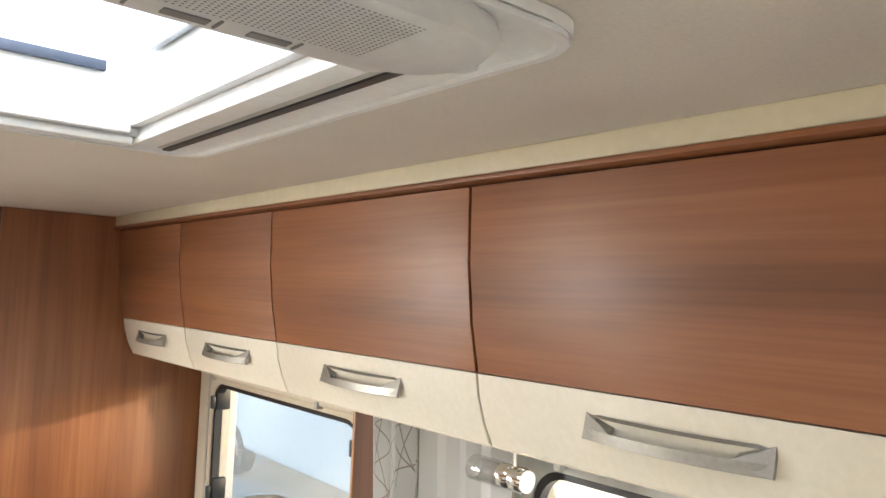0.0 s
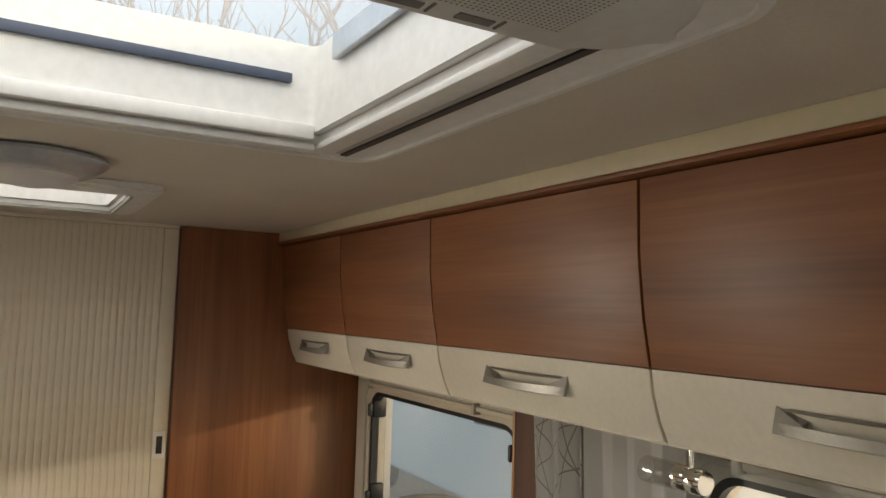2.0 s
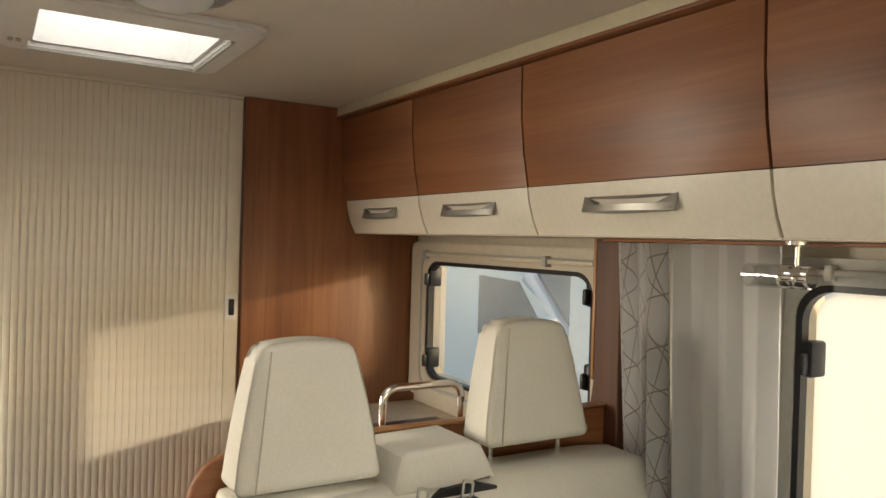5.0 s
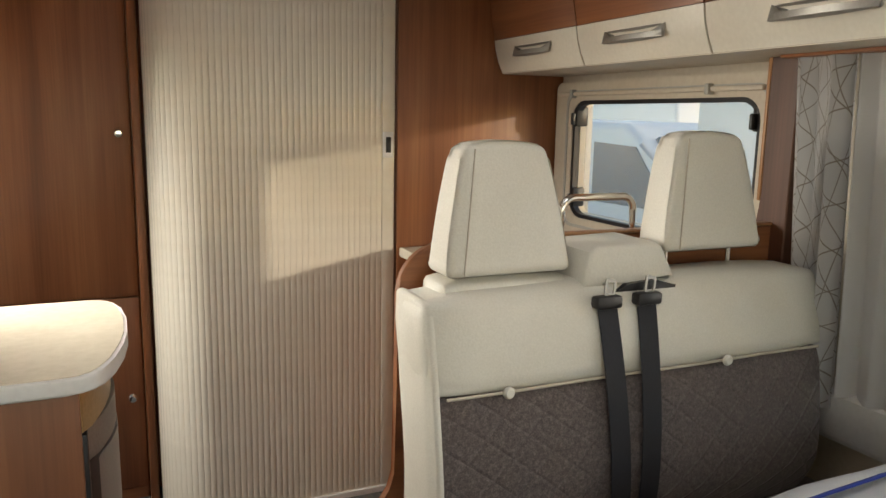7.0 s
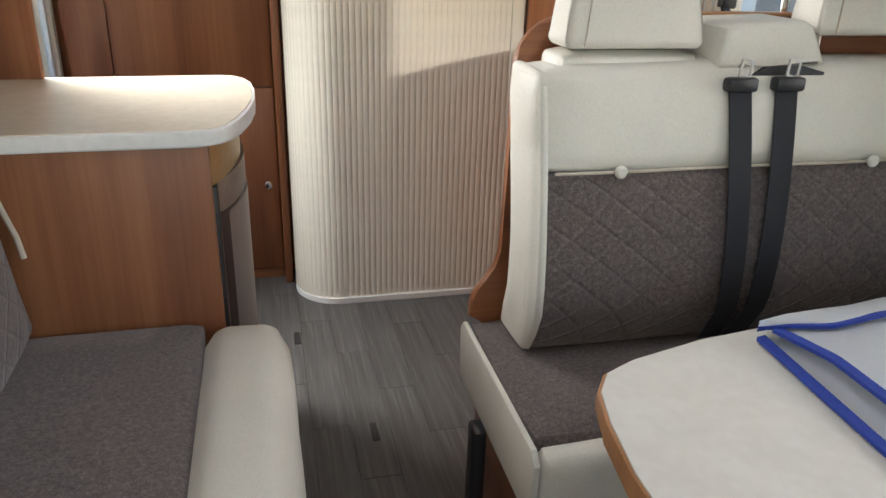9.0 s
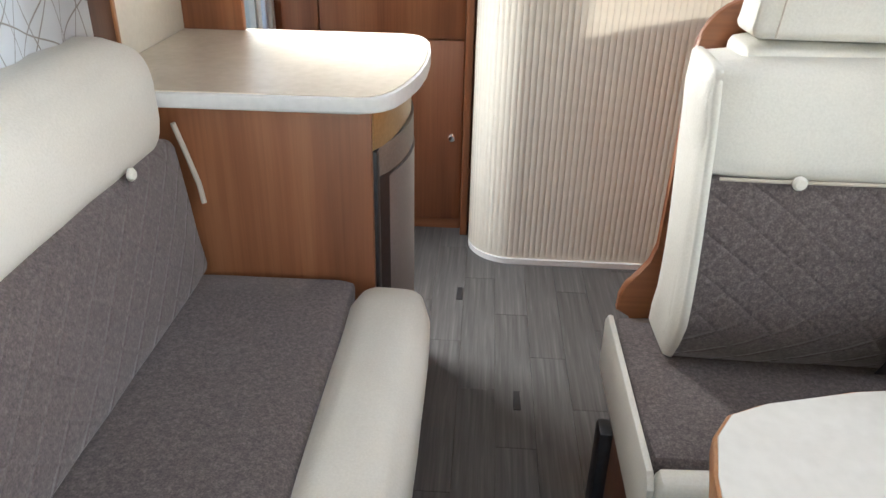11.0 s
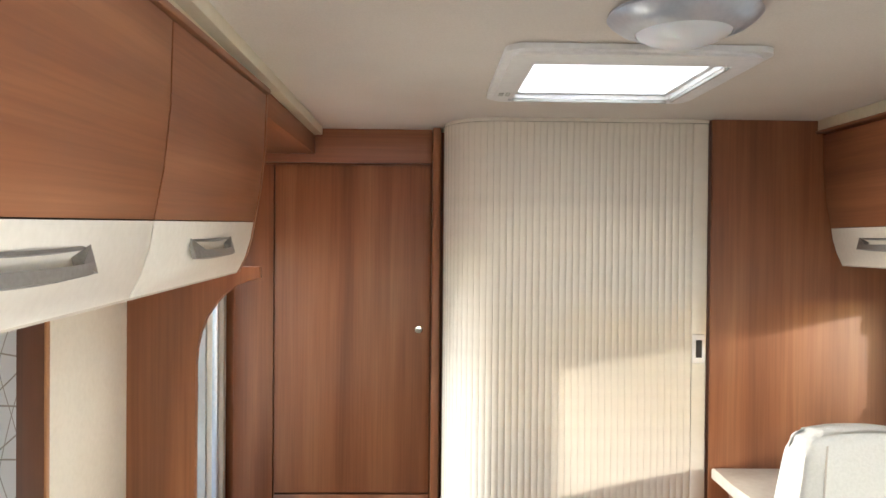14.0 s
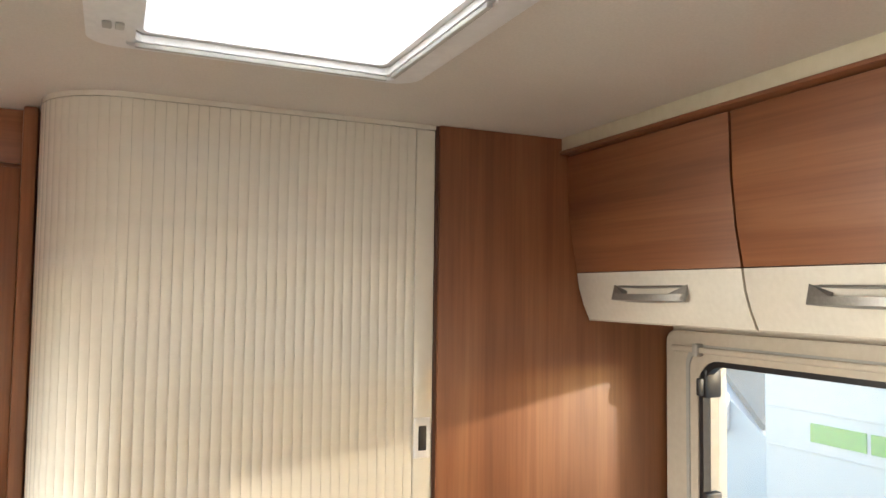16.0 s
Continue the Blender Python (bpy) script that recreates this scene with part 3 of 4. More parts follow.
def roof_hatch():
    x0, x1, y0, y1 = HATCH
    w = thing("roof_hatch", "small white roof hatch with raised frame", "skylight")
    part("shaft", ring(rounded(x0, x1, y0, y1, 0.02), rounded(x0 + 0.01, x1 - 0.01, y0 + 0.01, y1 - 0.01, 0.015), "z", TOP, 2.07), M_WHITE, w)
    o, i = rounded(0.09, 0.605, 2.04, 2.56, 0.04), rounded(x0, x1, y0, y1, 0.012)
    part("inner_frame", ring(o, i, "z", TOP - 0.012, TOP - 0.001), M_WHITE, w)
    part("frame_step", ring(rounded(0.105, 0.59, 2.06, 2.545, 0.03), rounded(x0 - 0.012, x1 + 0.012, y0 - 0.012, y1 + 0.012, 0.012), "z", TOP - 0.017, TOP - 0.0115), M_WHITE, w)
    part("guide_rail", box(x1 + 0.002, x1 + 0.010, y0 + 0.01, y1 - 0.01, TOP - 0.020, TOP - 0.012, 0.002), M_GREYFR, w)
    part("far_rail", box(x0, x1, y1 + 0.002, y1 + 0.010, TOP - 0.020, TOP - 0.012, 0.002), M_GREYFR, w)
    for k in range(2):
        part("button", box(0.112 + k * 0.016, 0.124 + k * 0.016, 2.43, 2.455, TOP - 0.021, TOP - 0.017, 0.002), M_GREYFR, w)
    p = part("dome", prism(rounded(x0 - 0.02, x1 + 0.02, y0 - 0.02, y1 + 0.02, 0.04), "z", 2.073, 2.078), M_SUNBLOCK, w, "acrylic dome made milky to block the sun")
    part("crank_boss", lathe([(0, 2.03), (0.035, 2.03), (0.045, 2.05), (0.045, 2.071), (0, 2.071)], 24, Matrix.Translation((0.34, 2.28, 0))), M_WHITE, w)


roof_hatch()

lamp = thing("ceiling_lamp", "round ceiling lamp with silver rim and frosted dome", "lamp", (0.352, 1.845, TOP))
part("rim", lathe([(0.100, -0.001), (0.118, -0.004), (0.121, -0.010), (0.116, -0.016), (0.100, -0.028), (0.082, -0.036), (0.076, -0.037), (0.074, -0.03)], 48), M_SILVER, lamp, "silver rim")
part("cover", lathe([(0.076, -0.032), (0.073, -0.038), (0.060, -0.046), (0.040, -0.053), (0.018, -0.057), (0, -0.058)], 48), M_FROST, lamp, "frosted dome")


# ---- overhead lockers ----
def handle_mesh(width):
    """An arched satin bow handle: two curved rails joined by spread ends; outward is -x."""
    bm = bmesh.new()
    n, w = 14, width / 2
    for lo, hi, out in (((-0.5, -0.013), None, 0), ((0, 0), None, 1)):
        rows = []
        for i in range(n + 1):
            u = -w + 2 * w * i / n
            k = u / w
            arch = 1 - k * k
            if out == 0:
                z0, z1 = -0.017 - 0.004 * arch, -0.003 - 0.005 * arch
                o0, o1 = 0.004 + 0.016 * arch, 0.006 + 0.018 * arch
            else:
                z0, z1 = 0.012 - 0.003 * arch, 0.0165 - 0.003 * arch
                o0, o1 = 0.004 + 0.009 * arch, 0.003 + 0.007 * arch
            rows.append([bm.verts.new(p) for p in ((0, u, z0), (-o0, u, z0), (-o1, u, z1), (0, u, z1))])
        for a, b in zip(rows, rows[1:]):
            for j in range(4):
                bm.faces.new((a[j], a[(j + 1) % 4], b[(j + 1) % 4], b[j]))
        bm.faces.new(rows[0])
        bm.faces.new(rows[-1][::-1])
    for s in (-1, 1):
        u0, u1 = s * (w + 0.002), s * (w - 0.040)
        wedge = [(0, u0, -0.0172), (-0.006, u0, -0.0172), (-0.006, u0, 0.0168), (0, u0, 0.0168), (0, u1, -0.017), (-0.0135, u1, -0.010), (-0.0125, u1, -0.004), (0, u1, 0.004)]
        q = [bm.verts.new(p) for p in wedge]
        for f in ((0, 1, 2, 3), (4, 5, 6, 7), (0, 1, 5, 4), (1, 2, 6, 5), (2, 3, 7, 6), (3, 0, 4, 7)):
            bm.faces.new([q[k] for k in f])
    return finish(bm, "handle", M_ALU, 35)


HANDLES = {w: handle_mesh(w) for w in (0.225, 0.245)}
WOODP = [(-0.326, 1.915), (-0.322, 1.80), (-0.312, 1.71), (-0.299, 1.6385)]
CREAMP = [(-0.299, 1.6365), (-0.292, 1.60), (-0.281, 1.562), (-0.264, 1.5275)]


def skin(profile, y0, y1, t):
    back = [(x + t, z) for x, z in profile][::-1]
    return prism(profile + back, "y", y0, y1, 0.0015, 1)


def locker(width, handle_w, group, end_panel=False):
    """One locker in its own space: wall at x 0, outward -x, middle at y 0."""
    u = thing("overhead_locker", "cherry and cream overhead locker with satin bow handle", "cabinet", group=group)
    h = width / 2
    # Body colour supplies the shade seen in the gaps between doors.
    part("body", prism([(0, 1.917), (-0.305, 1.917), (-0.300, 1.80), (-0.282, 1.66), (-0.262, 1.55), (-0.245, 1.5285), (0, 1.5285)], "y", -h + 0.0003, h - 0.0003), M_GAP, u, "carcass coloured dark as shade in the door gaps", 0)
    part("base_board", box(-0.262, -0.002, -h + 0.001, h - 0.001, 1.524, 1.528), M_BEIGE, u, "", 0)
    d = part("door", skin(WOODP, -h + 0.0029, h - 0.0029, 0.017), M_WOOD_H, u, "cherry door panel with lengthwise grain")
    lower = part("door_lower_panel", skin(CREAMP, -h + 0.0029, h - 0.0029, 0.017), M_CREAM, u, "cream curved lower door panel")
    g = new("handle", HANDLES[handle_w])
    g.parent = lower
    g.matrix_basis = pose(-0.2925, 0, 1.591, 0, 14, 0)
    tagged(g, "satin aluminium bow handle")
    if end_panel:
        out = [(0, 1.917), (-0.327, 1.917), (-0.323, 1.80), (-0.313, 1.71), (-0.300, 1.6385), (-0.293, 1.60), (-0.282, 1.562), (-0.265, 1.5275), (0, 1.5275)]
        part("end_panel", prism(out, "y", -h - 0.012, -h - 0.0005), M_WOOD_V, u)
    return u


LEFT = pose(0, 2.345, -0.010, 1.35, 0, 0)
GR, GL = "lockers along the window wall", "lockers above the kitchen"
for y0, y1, hw in ((2.350, 2.863, 0.225), (1.832, 2.350, 0.245), (1.200, 1.832, 0.245), (0.54, 1.200, 0.245), (-0.12, 0.54, 0.245)):
    locker(y1 - y0, hw, GR).matrix_basis = pose(X_R, (y0 + y1) / 2, 0)
for y0, y1, hw, e in ((1.745, 2.345, 0.245, True), (1.12, 1.745, 0.245, False), (0.48, 1.12, 0.245, False)):
    locker(y1 - y0, hw, GL, e).matrix_basis = LEFT @ pose(X_L + 0.005, (y0 + y1) / 2 - 2.345, 0, 0, 0, 180)

# ---- end wall: cupboard, tambour door, panel ----
solo("wall_panel", box(0.795, X_R, 2.866, 2.92, 0.0, TOP - 0.001, 0.002), M_WOOD_V, "tall cherry partition panel beside the tambour door", kind="structure")
cup = thing("tall_cupboard", "tall cherry cupboard with two doors and round knobs", "cupboard")
cup.location = (0.025, 0.163, 0)
part("carcass", box(X_L + 0.01, -0.066, 2.992, Y_F - 0.165, 0.0, TOP - 0.002), M_WOOD_V, cup)
part("header", box(X_L + 0.02, -0.066, 2.972, 2.991, 1.846, TOP - 0.001, 0.002), M_WOOD_X, cup)
for z0, z1, kz in ((0.747, 1.838, 1.295), (0.045, 0.740, 0.385)):
    d = part("door", box(-0.585, -0.070, 2.976, 2.991, z0, z1, 0.002), M_WOOD_V, cup)
    part("knob", lathe([(0, 0.028), (0.011, 0.027), (0.0145, 0.022), (0.013, 0.016), (0.006, 0.012), (0.0065, 0.003), (0.011, 0.0), (0, 0)], 20, Matrix.Translation((-0.107, 2.976, kz)) @ pose(0, 0, 0, 90, 0, 0)), M_CHROME, d, "chrome round knob")
part("door_stile", box(X_L + 0.022, -0.590, 2.976, 2.991, 0.045, 1.838, 0.002), M_WOOD_V, cup)
part("plinth", box(X_L + 0.02, -0.070, 2.985, 2.9915, 0.0, 0.040), M_WOOD_X, cup)
part("strap_hook", box(-0.652, -0.622, 2.966, 2.9755, 0.632, 0.668, 0.004), M_CHROME, cup)
solo("door_post", box(-0.040, -0.011, 3.085, Y_F, 0.0, TOP - 0.001, 0.006), M_WOOD_V, "slim cherry post beside the tambour door", kind="structure")


def tambour():
    w = thing("tambour_door", "closed ivory tambour door of narrow upright slats", "door", kind="structure")
    r, yf = 0.165, 2.878
    cx, cy = -0.004 + r, yf + r
    arc = r * math.pi / 2
    run = 0.742 - cx
    total = arc + run

    def spot(s):
        if s < arc:
            a = math.pi + s / r
            return cx + r * math.cos(a), cy + r * math.sin(a), math.degrees(a) + 90
        return cx + s - arc, yf, 0.0

    n = 42
    pitch = total / n
    half = pitch / 2 - 0.0003
    prof = [(-half, 0.008)] + [(half * k / 5, 0.0015 * (k / 5) ** 2) for k in range(-5, 6)] + [(half, 0.008)]
    me = finish(prism(prof, "z", 0.022, TOP - 0.012), "slat", M_TAMB, 50)
    for i in range(n):
        x, y, a = spot((i + 0.5) * pitch)
        s = new("slat", me)
        s.parent = w
        s.matrix_basis = pose(x, y, 0, 0, 0, a)
    part("lead_stile", box(0.743, 0.788, yf - 0.001, yf + 0.02, 0.022, TOP - 0.012, 0.003), M_TAMB, w)
    curve = [spot(k * total / 40)[:2] for k in range(41)] + [(0.79, yf)]
    for z0, z1, nm, inset, mt in ((0.0, 0.021, "floor_track", -0.008, M_WHITE), (TOP - 0.011, TOP - 0.0005, "top_track", -0.003, M_TAMB)):
        front = [(x, y + inset) for x, y in curve]
        back = [(x + 0.01, y + 0.03) for x, y in curve][::-1]
        part(nm, prism(front + back, "z", z0, z1, 0.002, 1), mt, w)
    part("backing", prism([(x + 0.004, y + 0.012) for x, y in curve] + [(x + 0.01, y + 0.02) for x, y in curve][::-1], "z", 0.021, TOP - 0.012), M_TAMB, w, "", 0)
    lock = part("lock_plate", box(0.744, 0.782, yf - 0.006, yf - 0.001, 1.228, 1.315, 0.003), M_WHITE, w, "white lock plate")
    part("finger_pull", box(0.754, 0.772, yf - 0.0085, yf - 0.006, 1.245, 1.298, 0.002), M_BLACK, lock, "black recessed pull")
    part("closing_edge", box(0.788, 0.795, yf - 0.004, 2.90, 0.0, TOP - 0.002), M_DARKWOOD, w)


tambour()

# ---- kitchen by the entry ----
kit = thing("kitchen_unit", "cherry kitchen unit with curved grey fridge front", "kitchen unit", (-0.08, 0.145, 0))
part("side_panel", box(X_L + 0.082, -0.100, 1.672, 1.690, 0.0, 0.886, 0.002), M_WOOD_V, kit, "cherry side panel")
part("carcass", box(X_L + 0.082, -0.125, 1.6905, 2.19, 0.0, 0.886), M_DARKWOOD, kit)
part("frame_strip", box(-0.124, -0.092, 1.691, 1.722, 0.03, 0.80, 0.003), M_BLACK, kit, "black fridge frame strip")
part("frame_strip", box(-0.124, -0.092, 2.150, 2.19, 0.03, 0.80, 0.003), M_BLACK, kit, "black fridge frame strip")


def bowed(y0, y1, depth, x_in, x_flat):
    pts = [(x_in, y1), (x_in, y0)]
    for i in range(15):
        k = i / 14
        pts.append((x_flat + depth * math.sin(math.pi * k) ** 0.8, y0 + (y1 - y0) * k))
    return pts


part("drawer_front", prism(bowed(1.692, 2.188, 0.045, -0.124, -0.098), "z", 0.802, 0.884, 0.003, 1), M_CHERRYCHROME, kit, "chrome drawer front coloured gold for the cherry reflected in it")
pan = part("control_panel", prism(bowed(1.724, 2.148, 0.046, -0.124, -0.092), "z", 0.735, 0.800, 0.003, 1), M_ALU, kit, "bright metal control strip")
part("fridge_base", prism(bowed(1.724, 2.148, 0.044, -0.124, -0.094), "z", 0.03, 0.733, 0.003, 1), M_BLACK, kit, "black lower fridge door")
part("fridge_panel", prism(bowed(1.750, 2.125, 0.040, -0.100, -0.084), "z", 0.30, 0.725, 0.004, 2), M_FRIDGE, kit, "grey fridge door panel")
part("fridge_bead", prism(bowed(1.746, 2.129, 0.042, -0.100, -0.083), "z", 0.292, 0.302, 0.002, 1), M_ALU, kit, "pale edge bead")

edge = [(X_L + 0.002, 1.792), (-0.200, 1.803), (-0.172, 1.808), (-0.153, 1.822), (-0.138, 1.850), (-0.121, 1.900), (-0.104, 1.985), (-0.095, 2.08), (-0.095, 2.19), (-0.105, 2.29), (-0.118, 2.345), (-0.136, 2.374), (-0.170, 2.386), (X_L + 0.002, 2.378)]
wt = thing("kitchen_worktop", "pale beige laminate worktop with rounded white edge", "worktop")
part("edge_band", prism(edge, "z", 0.8865, 0.9165, 0.005, 3), M_WHITE, wt, "white rounded edge band")
part("laminate", prism([(x - 0.007 if x > -0.5 else x, y + (0.007 if y < 2.0 else -0.007)) for x, y in edge], "z", 0.9162, 0.9185, 0.001, 1), M_WORKTOP, wt, "pale beige laminate")
curve = [(X_L + 0.002, 0.919), (-0.577, 0.919), (-0.577, 1.30)] + [(-0.577 + 0.145 * (1 - math.cos(a)) , 1.30 + 0.20 * math.sin(a)) for a in [math.pi / 2 * k / 8 for k in range(1, 9)]] + [(-0.434, 1.5265), (X_L + 0.002, 1.5265)]
solo("pillar_panel", prism(curve, "y", 2.346, 2.366, 0.002, 1), M_WOOD_V, "cherry panel rising from worktop to locker with curved edge", kind="structure")
solo("splash_panel", box(X_L, X_L + 0.012, 1.95, 2.345, 0.919, 1.523, 0.001), M_CREAM, "cream splash panel above the worktop", kind="structure")
solo("wall_post", box(X_L, X_L + 0.035, 1.77, 1.945, 0.80, 1.523, 0.004), M_DARKWOOD, "dark wood post between window and splash panel", kind="structure")
solo("wall_post_edge", box(X_L, X_L + 0.040, 1.937, 1.949, 0.919, 1.523, 0.003), M_EDGE, "light cherry edge of the wall post", kind="structure")


# ---- curtains ----
def curtain(name, x, y0, y1, z0, z1, waves, depth, material, label, lean=0.0, group=""):
    bm = bmesh.new()
    uv = bm.loops.layers.uv.new()
    nu, nv = waves * 14, 16
    grid = []
    for j in range(nv + 1):
        k = j / nv
        row = []
        for i in range(nu + 1):
            s = i / nu
            ph = s * waves * 2 * math.pi + 0.7 * math.sin(3.1 * s * waves)
            amp = depth * (0.65 + 0.35 * math.sin(1.7 * s * waves + 1.0)) * (0.75 + 0.4 * k)
            y = y0 + (y1 - y0) * s + lean * k * (0.4 + 0.6 * s) + 0.25 * depth * math.sin(2 * ph) * (1 - 0.4 * k)
            z = z1 - (z1 - z0) * k + (0.004 * math.sin(ph) if j == nv else 0)
            row.append((bm.verts.new((x + amp * math.sin(ph), y, z)), (s * abs(y1 - y0) * (1.25 if waves > 2 else 2.3), k * (z1 - z0))))
        grid.append(row)
    for a, b in zip(grid, grid[1:]):
        for i in range(nu):
            f = bm.faces.new((a[i][0], a[i + 1][0], b[i + 1][0], b[i][0]))
            for loop, src in zip(f.loops, (a[i], a[i + 1], b[i + 1], b[i])):
                loop[uv].uv = src[1]
    geom = bmesh.ops.solidify(bm, geom=bm.faces[:], thickness=0.0008)
    return solo(name, bm, material, label, "curtain", group, smooth=80)


curtain("patterned_curtain", 1.33, 1.560, 1.712, 0.735, 1.515, 2, 0.022, M_CURT, "white curtain with grey crossing lines, drawn to one side", -0.06)
curtain("net_curtain", 1.345, 1.305, 1.565, 0.775, 1.515, 4, 0.016, M_NET, "sheer plain white net curtain hanging in folds", -0.03)
curtain("patterned_curtain", X_L + 0.075, 0.35, 1.775, 0.955, 1.50, 9, 0.007, M_CURT, "closed white curtain with grey crossing lines")
solo("curtain_rail", box(1.315, 1.375, 0.30, 1.75, 1.516, 1.5235, 0.002), M_WOOD_H, "cherry curtain rail under the lockers", "curtain rail")
solo("wall_post", prism([(1.80, 1.523), (1.715, 1.523), (1.715, 1.0), (1.76, 1.0), (1.80, 1.05), (1.808, 1.12), (1.798, 1.17), (1.795, 1.2)], "x", 1.345, X_R, 0.003, 1), M_DARKWOOD, "dark wood post between the two windows", kind="structure")
solo("wall_post_edge", box(1.342, X_R, 1.797, 1.807, 1.18, 1.523, 0.003), M_EDGE, "light cherry edge of the wall post", kind="structure")


def spot_lamp(x, y, turn, group):
    s = thing("spot_lamp", "small chrome reading spot with clear glass shade under the locker", "lamp", group=group)
    part("foot", lathe([(0, 0), (0.022, 0), (0.022, -0.006), (0.008, -0.010), (0, -0.010)], 24), M_CHROME, s)
    part("stem", tube([(0, 0, -0.008), (0, 0, -0.046)], 0.005), M_CHROME, s)
    m = Matrix.Translation((0, 0, -0.062)) @ pose(0, 0, 0, 90, 0, 0)
    part("socket", lathe([(0, -0.028), (0.018, -0.028), (0.0205, -0.024), (0.0205, -0.004), (0.019, -0.003), (0.019, 0.004), (0.0205, 0.006), (0.0205, 0.026), (0, 0.026)], 28, m), M_CHROME, s, "chrome socket")
    g = part("shade", lathe([(0.019, 0.026), (0.021, 0.03), (0.0215, 0.095), (0.018, 0.096), (0.0175, 0.03)], 28, m), M_SPOTGLASS, s, "clear glass shade")
    s.matrix_basis = pose(x, y, 1.5235, 0, 0, turn)
    return s


spot_lamp(1.27, 1.225, 180, "reading spots")
spot_lamp(-0.55, 1.145, 180, "reading spots")

# ---- window-side bench ----
prof = [(0.36, 0.0), (X_R - 0.001, 0.0), (X_R - 0.001, 1.125), (0.478, 1.125)]
prof += [(0.478 + 0.094 * math.cos(a), 1.031 + 0.094 * math.sin(a)) for a in [math.pi / 2 + math.pi / 2 * k / 8 for k in range(1, 9)]]
prof += [(0.383, 0.85), (0.382, 0.66), (0.372, 0.625), (0.350, 0.597), (0.330, 0.575), (0.320, 0.55), (0.318, 0.515), (0.345, 0.505), (0.36, 0.48)]
divider = thing("bench_divider", "cherry divider board behind the bench with curved edge", "partition")
part("board", prism(prof, "y", 1.757, 1.777, 0.003, 1), M_WOOD_X, divider)
part("cap_strip", box(0.52, X_R - 0.002, 1.753, 1.783, 1.1255, 1.132, 0.003), M_EDGE, divider)
hoop = [(0.856, 1.715, 1.06), (0.856, 1.715, 1.185)] + [(0.886 - 0.03 * math.cos(a), 1.715, 1.185 + 0.03 * math.sin(a)) for a in [math.pi / 2 * k / 6 for k in range(1, 7)]]
hoop += [(1.016 + 0.03 * math.sin(a), 1.715, 1.185 + 0.03 * math.cos(a)) for a in [math.pi / 2 * k / 6 for k in range(0, 7)]] + [(1.046, 1.715, 1.06)]
rail = thing("grab_rail", "chrome hoop grab rail fixed behind the divider", "rail", (-0.075, 0.0945, -0.015))
part("hoop", tube(hoop, 0.0085, 14), M_CHROME, rail)
for hx in (0.856, 1.046):
    part("mount", box(hx - 0.013, hx + 0.013, 1.683, 1.729, 1.045, 1.07, 0.004), M_CHROME, rail)

bench = thing("bench", "bench with grey fabric seat and off-white leather trim", "bench")
part("base", box(0.34, X_R - 0.003, 1.335, 1.7565, 0.0, 0.375, 0.004), M_WOOD_X, bench)
part("seat", cushion(0.308, 1.43, 1.335, 1.752, 0.376, 0.520, 0.03, 0.006, 9, 1.0), M_FABRIC, bench, "grey-brown fabric seat cushion")
part("seat_front", cushion(0.312, 1.43, 1.275, 1.337, 0.374, 0.517, 0.028, 0.004, 7, 2.0), M_LEATHER, bench, "off-white leather front edge")
part("seat_side", prism([(1.29, 0.385), (1.745, 0.385), (1.748, 0.500), (1.73, 0.520), (1.305, 0.520), (1.285, 0.50)], "x", 0.296, 0.3085, 0.005, 2), M_LEATHER, bench, "off-white leather side")
part("belt_anchor", box(0.268, 0.2945, 1.515, 1.565, 0.20, 0.40, 0.008), M_BLACK, bench, "black hanging belt stalk")


def front(z):
    return 1.530 + 0.3 * max(0.0, z - 0.68) ** 1.5 + 0.5 * max(0.0, 0.62 - z)


def lean_block(x0, x1, zlo, zhi, d, material, name, label, seed, puff=0.008, chamfer=0.0):
    """A slice of the backrest, leaning back with height."""
    bm = cushion(x0, x1, 0, d, zlo, zhi, 0.022, puff, 9, seed)
    for v in bm.verts:
        v.co.y += front(v.co.z)
        if chamfer and v.co.x < x0 + 0.06:
            v.co.x -= chamfer * max(0.0, min(1.0, (v.co.y - front(v.co.z)) / d))
    return part(name, bm, material, back, label)


back = bench
lean_block(0.376, 1.315, 0.525, 0.888, 0.14, M_QUILT, "lower_pad", "quilted grey-brown fabric backrest", 3.0, 0.006)
lean_block(0.374, 1.325, 0.880, 1.052, 0.14, M_LEATHER, "upper_pad", "off-white leather upper pad", 4.0, 0.012)
lean_block(0.368, 0.388, 0.525, 1.048, 0.150, M_LEATHER, "side_pad", "off-white leather side", 5.0, 0.003, 0.004)
for bx in (0.518, 1.03):
    part("button", lathe([(0, 0.010), (0.008, 0.009), (0.0115, 0.005), (0.011, 0), (0, 0)], 16, Matrix.Translation((bx, front(0.886) - 0.006, 0.886)) @ pose(0, 0, 0, 90, 0, 0)), M_LEATHER, back, "leather covered button")
part("seam", tube([(0.40 + k * 0.09, front(0.885) - 0.001 - 0.002 * math.sin(k * 1.3), 0.885) for k in range(11)], 0.003, 6), M_STITCH, back)


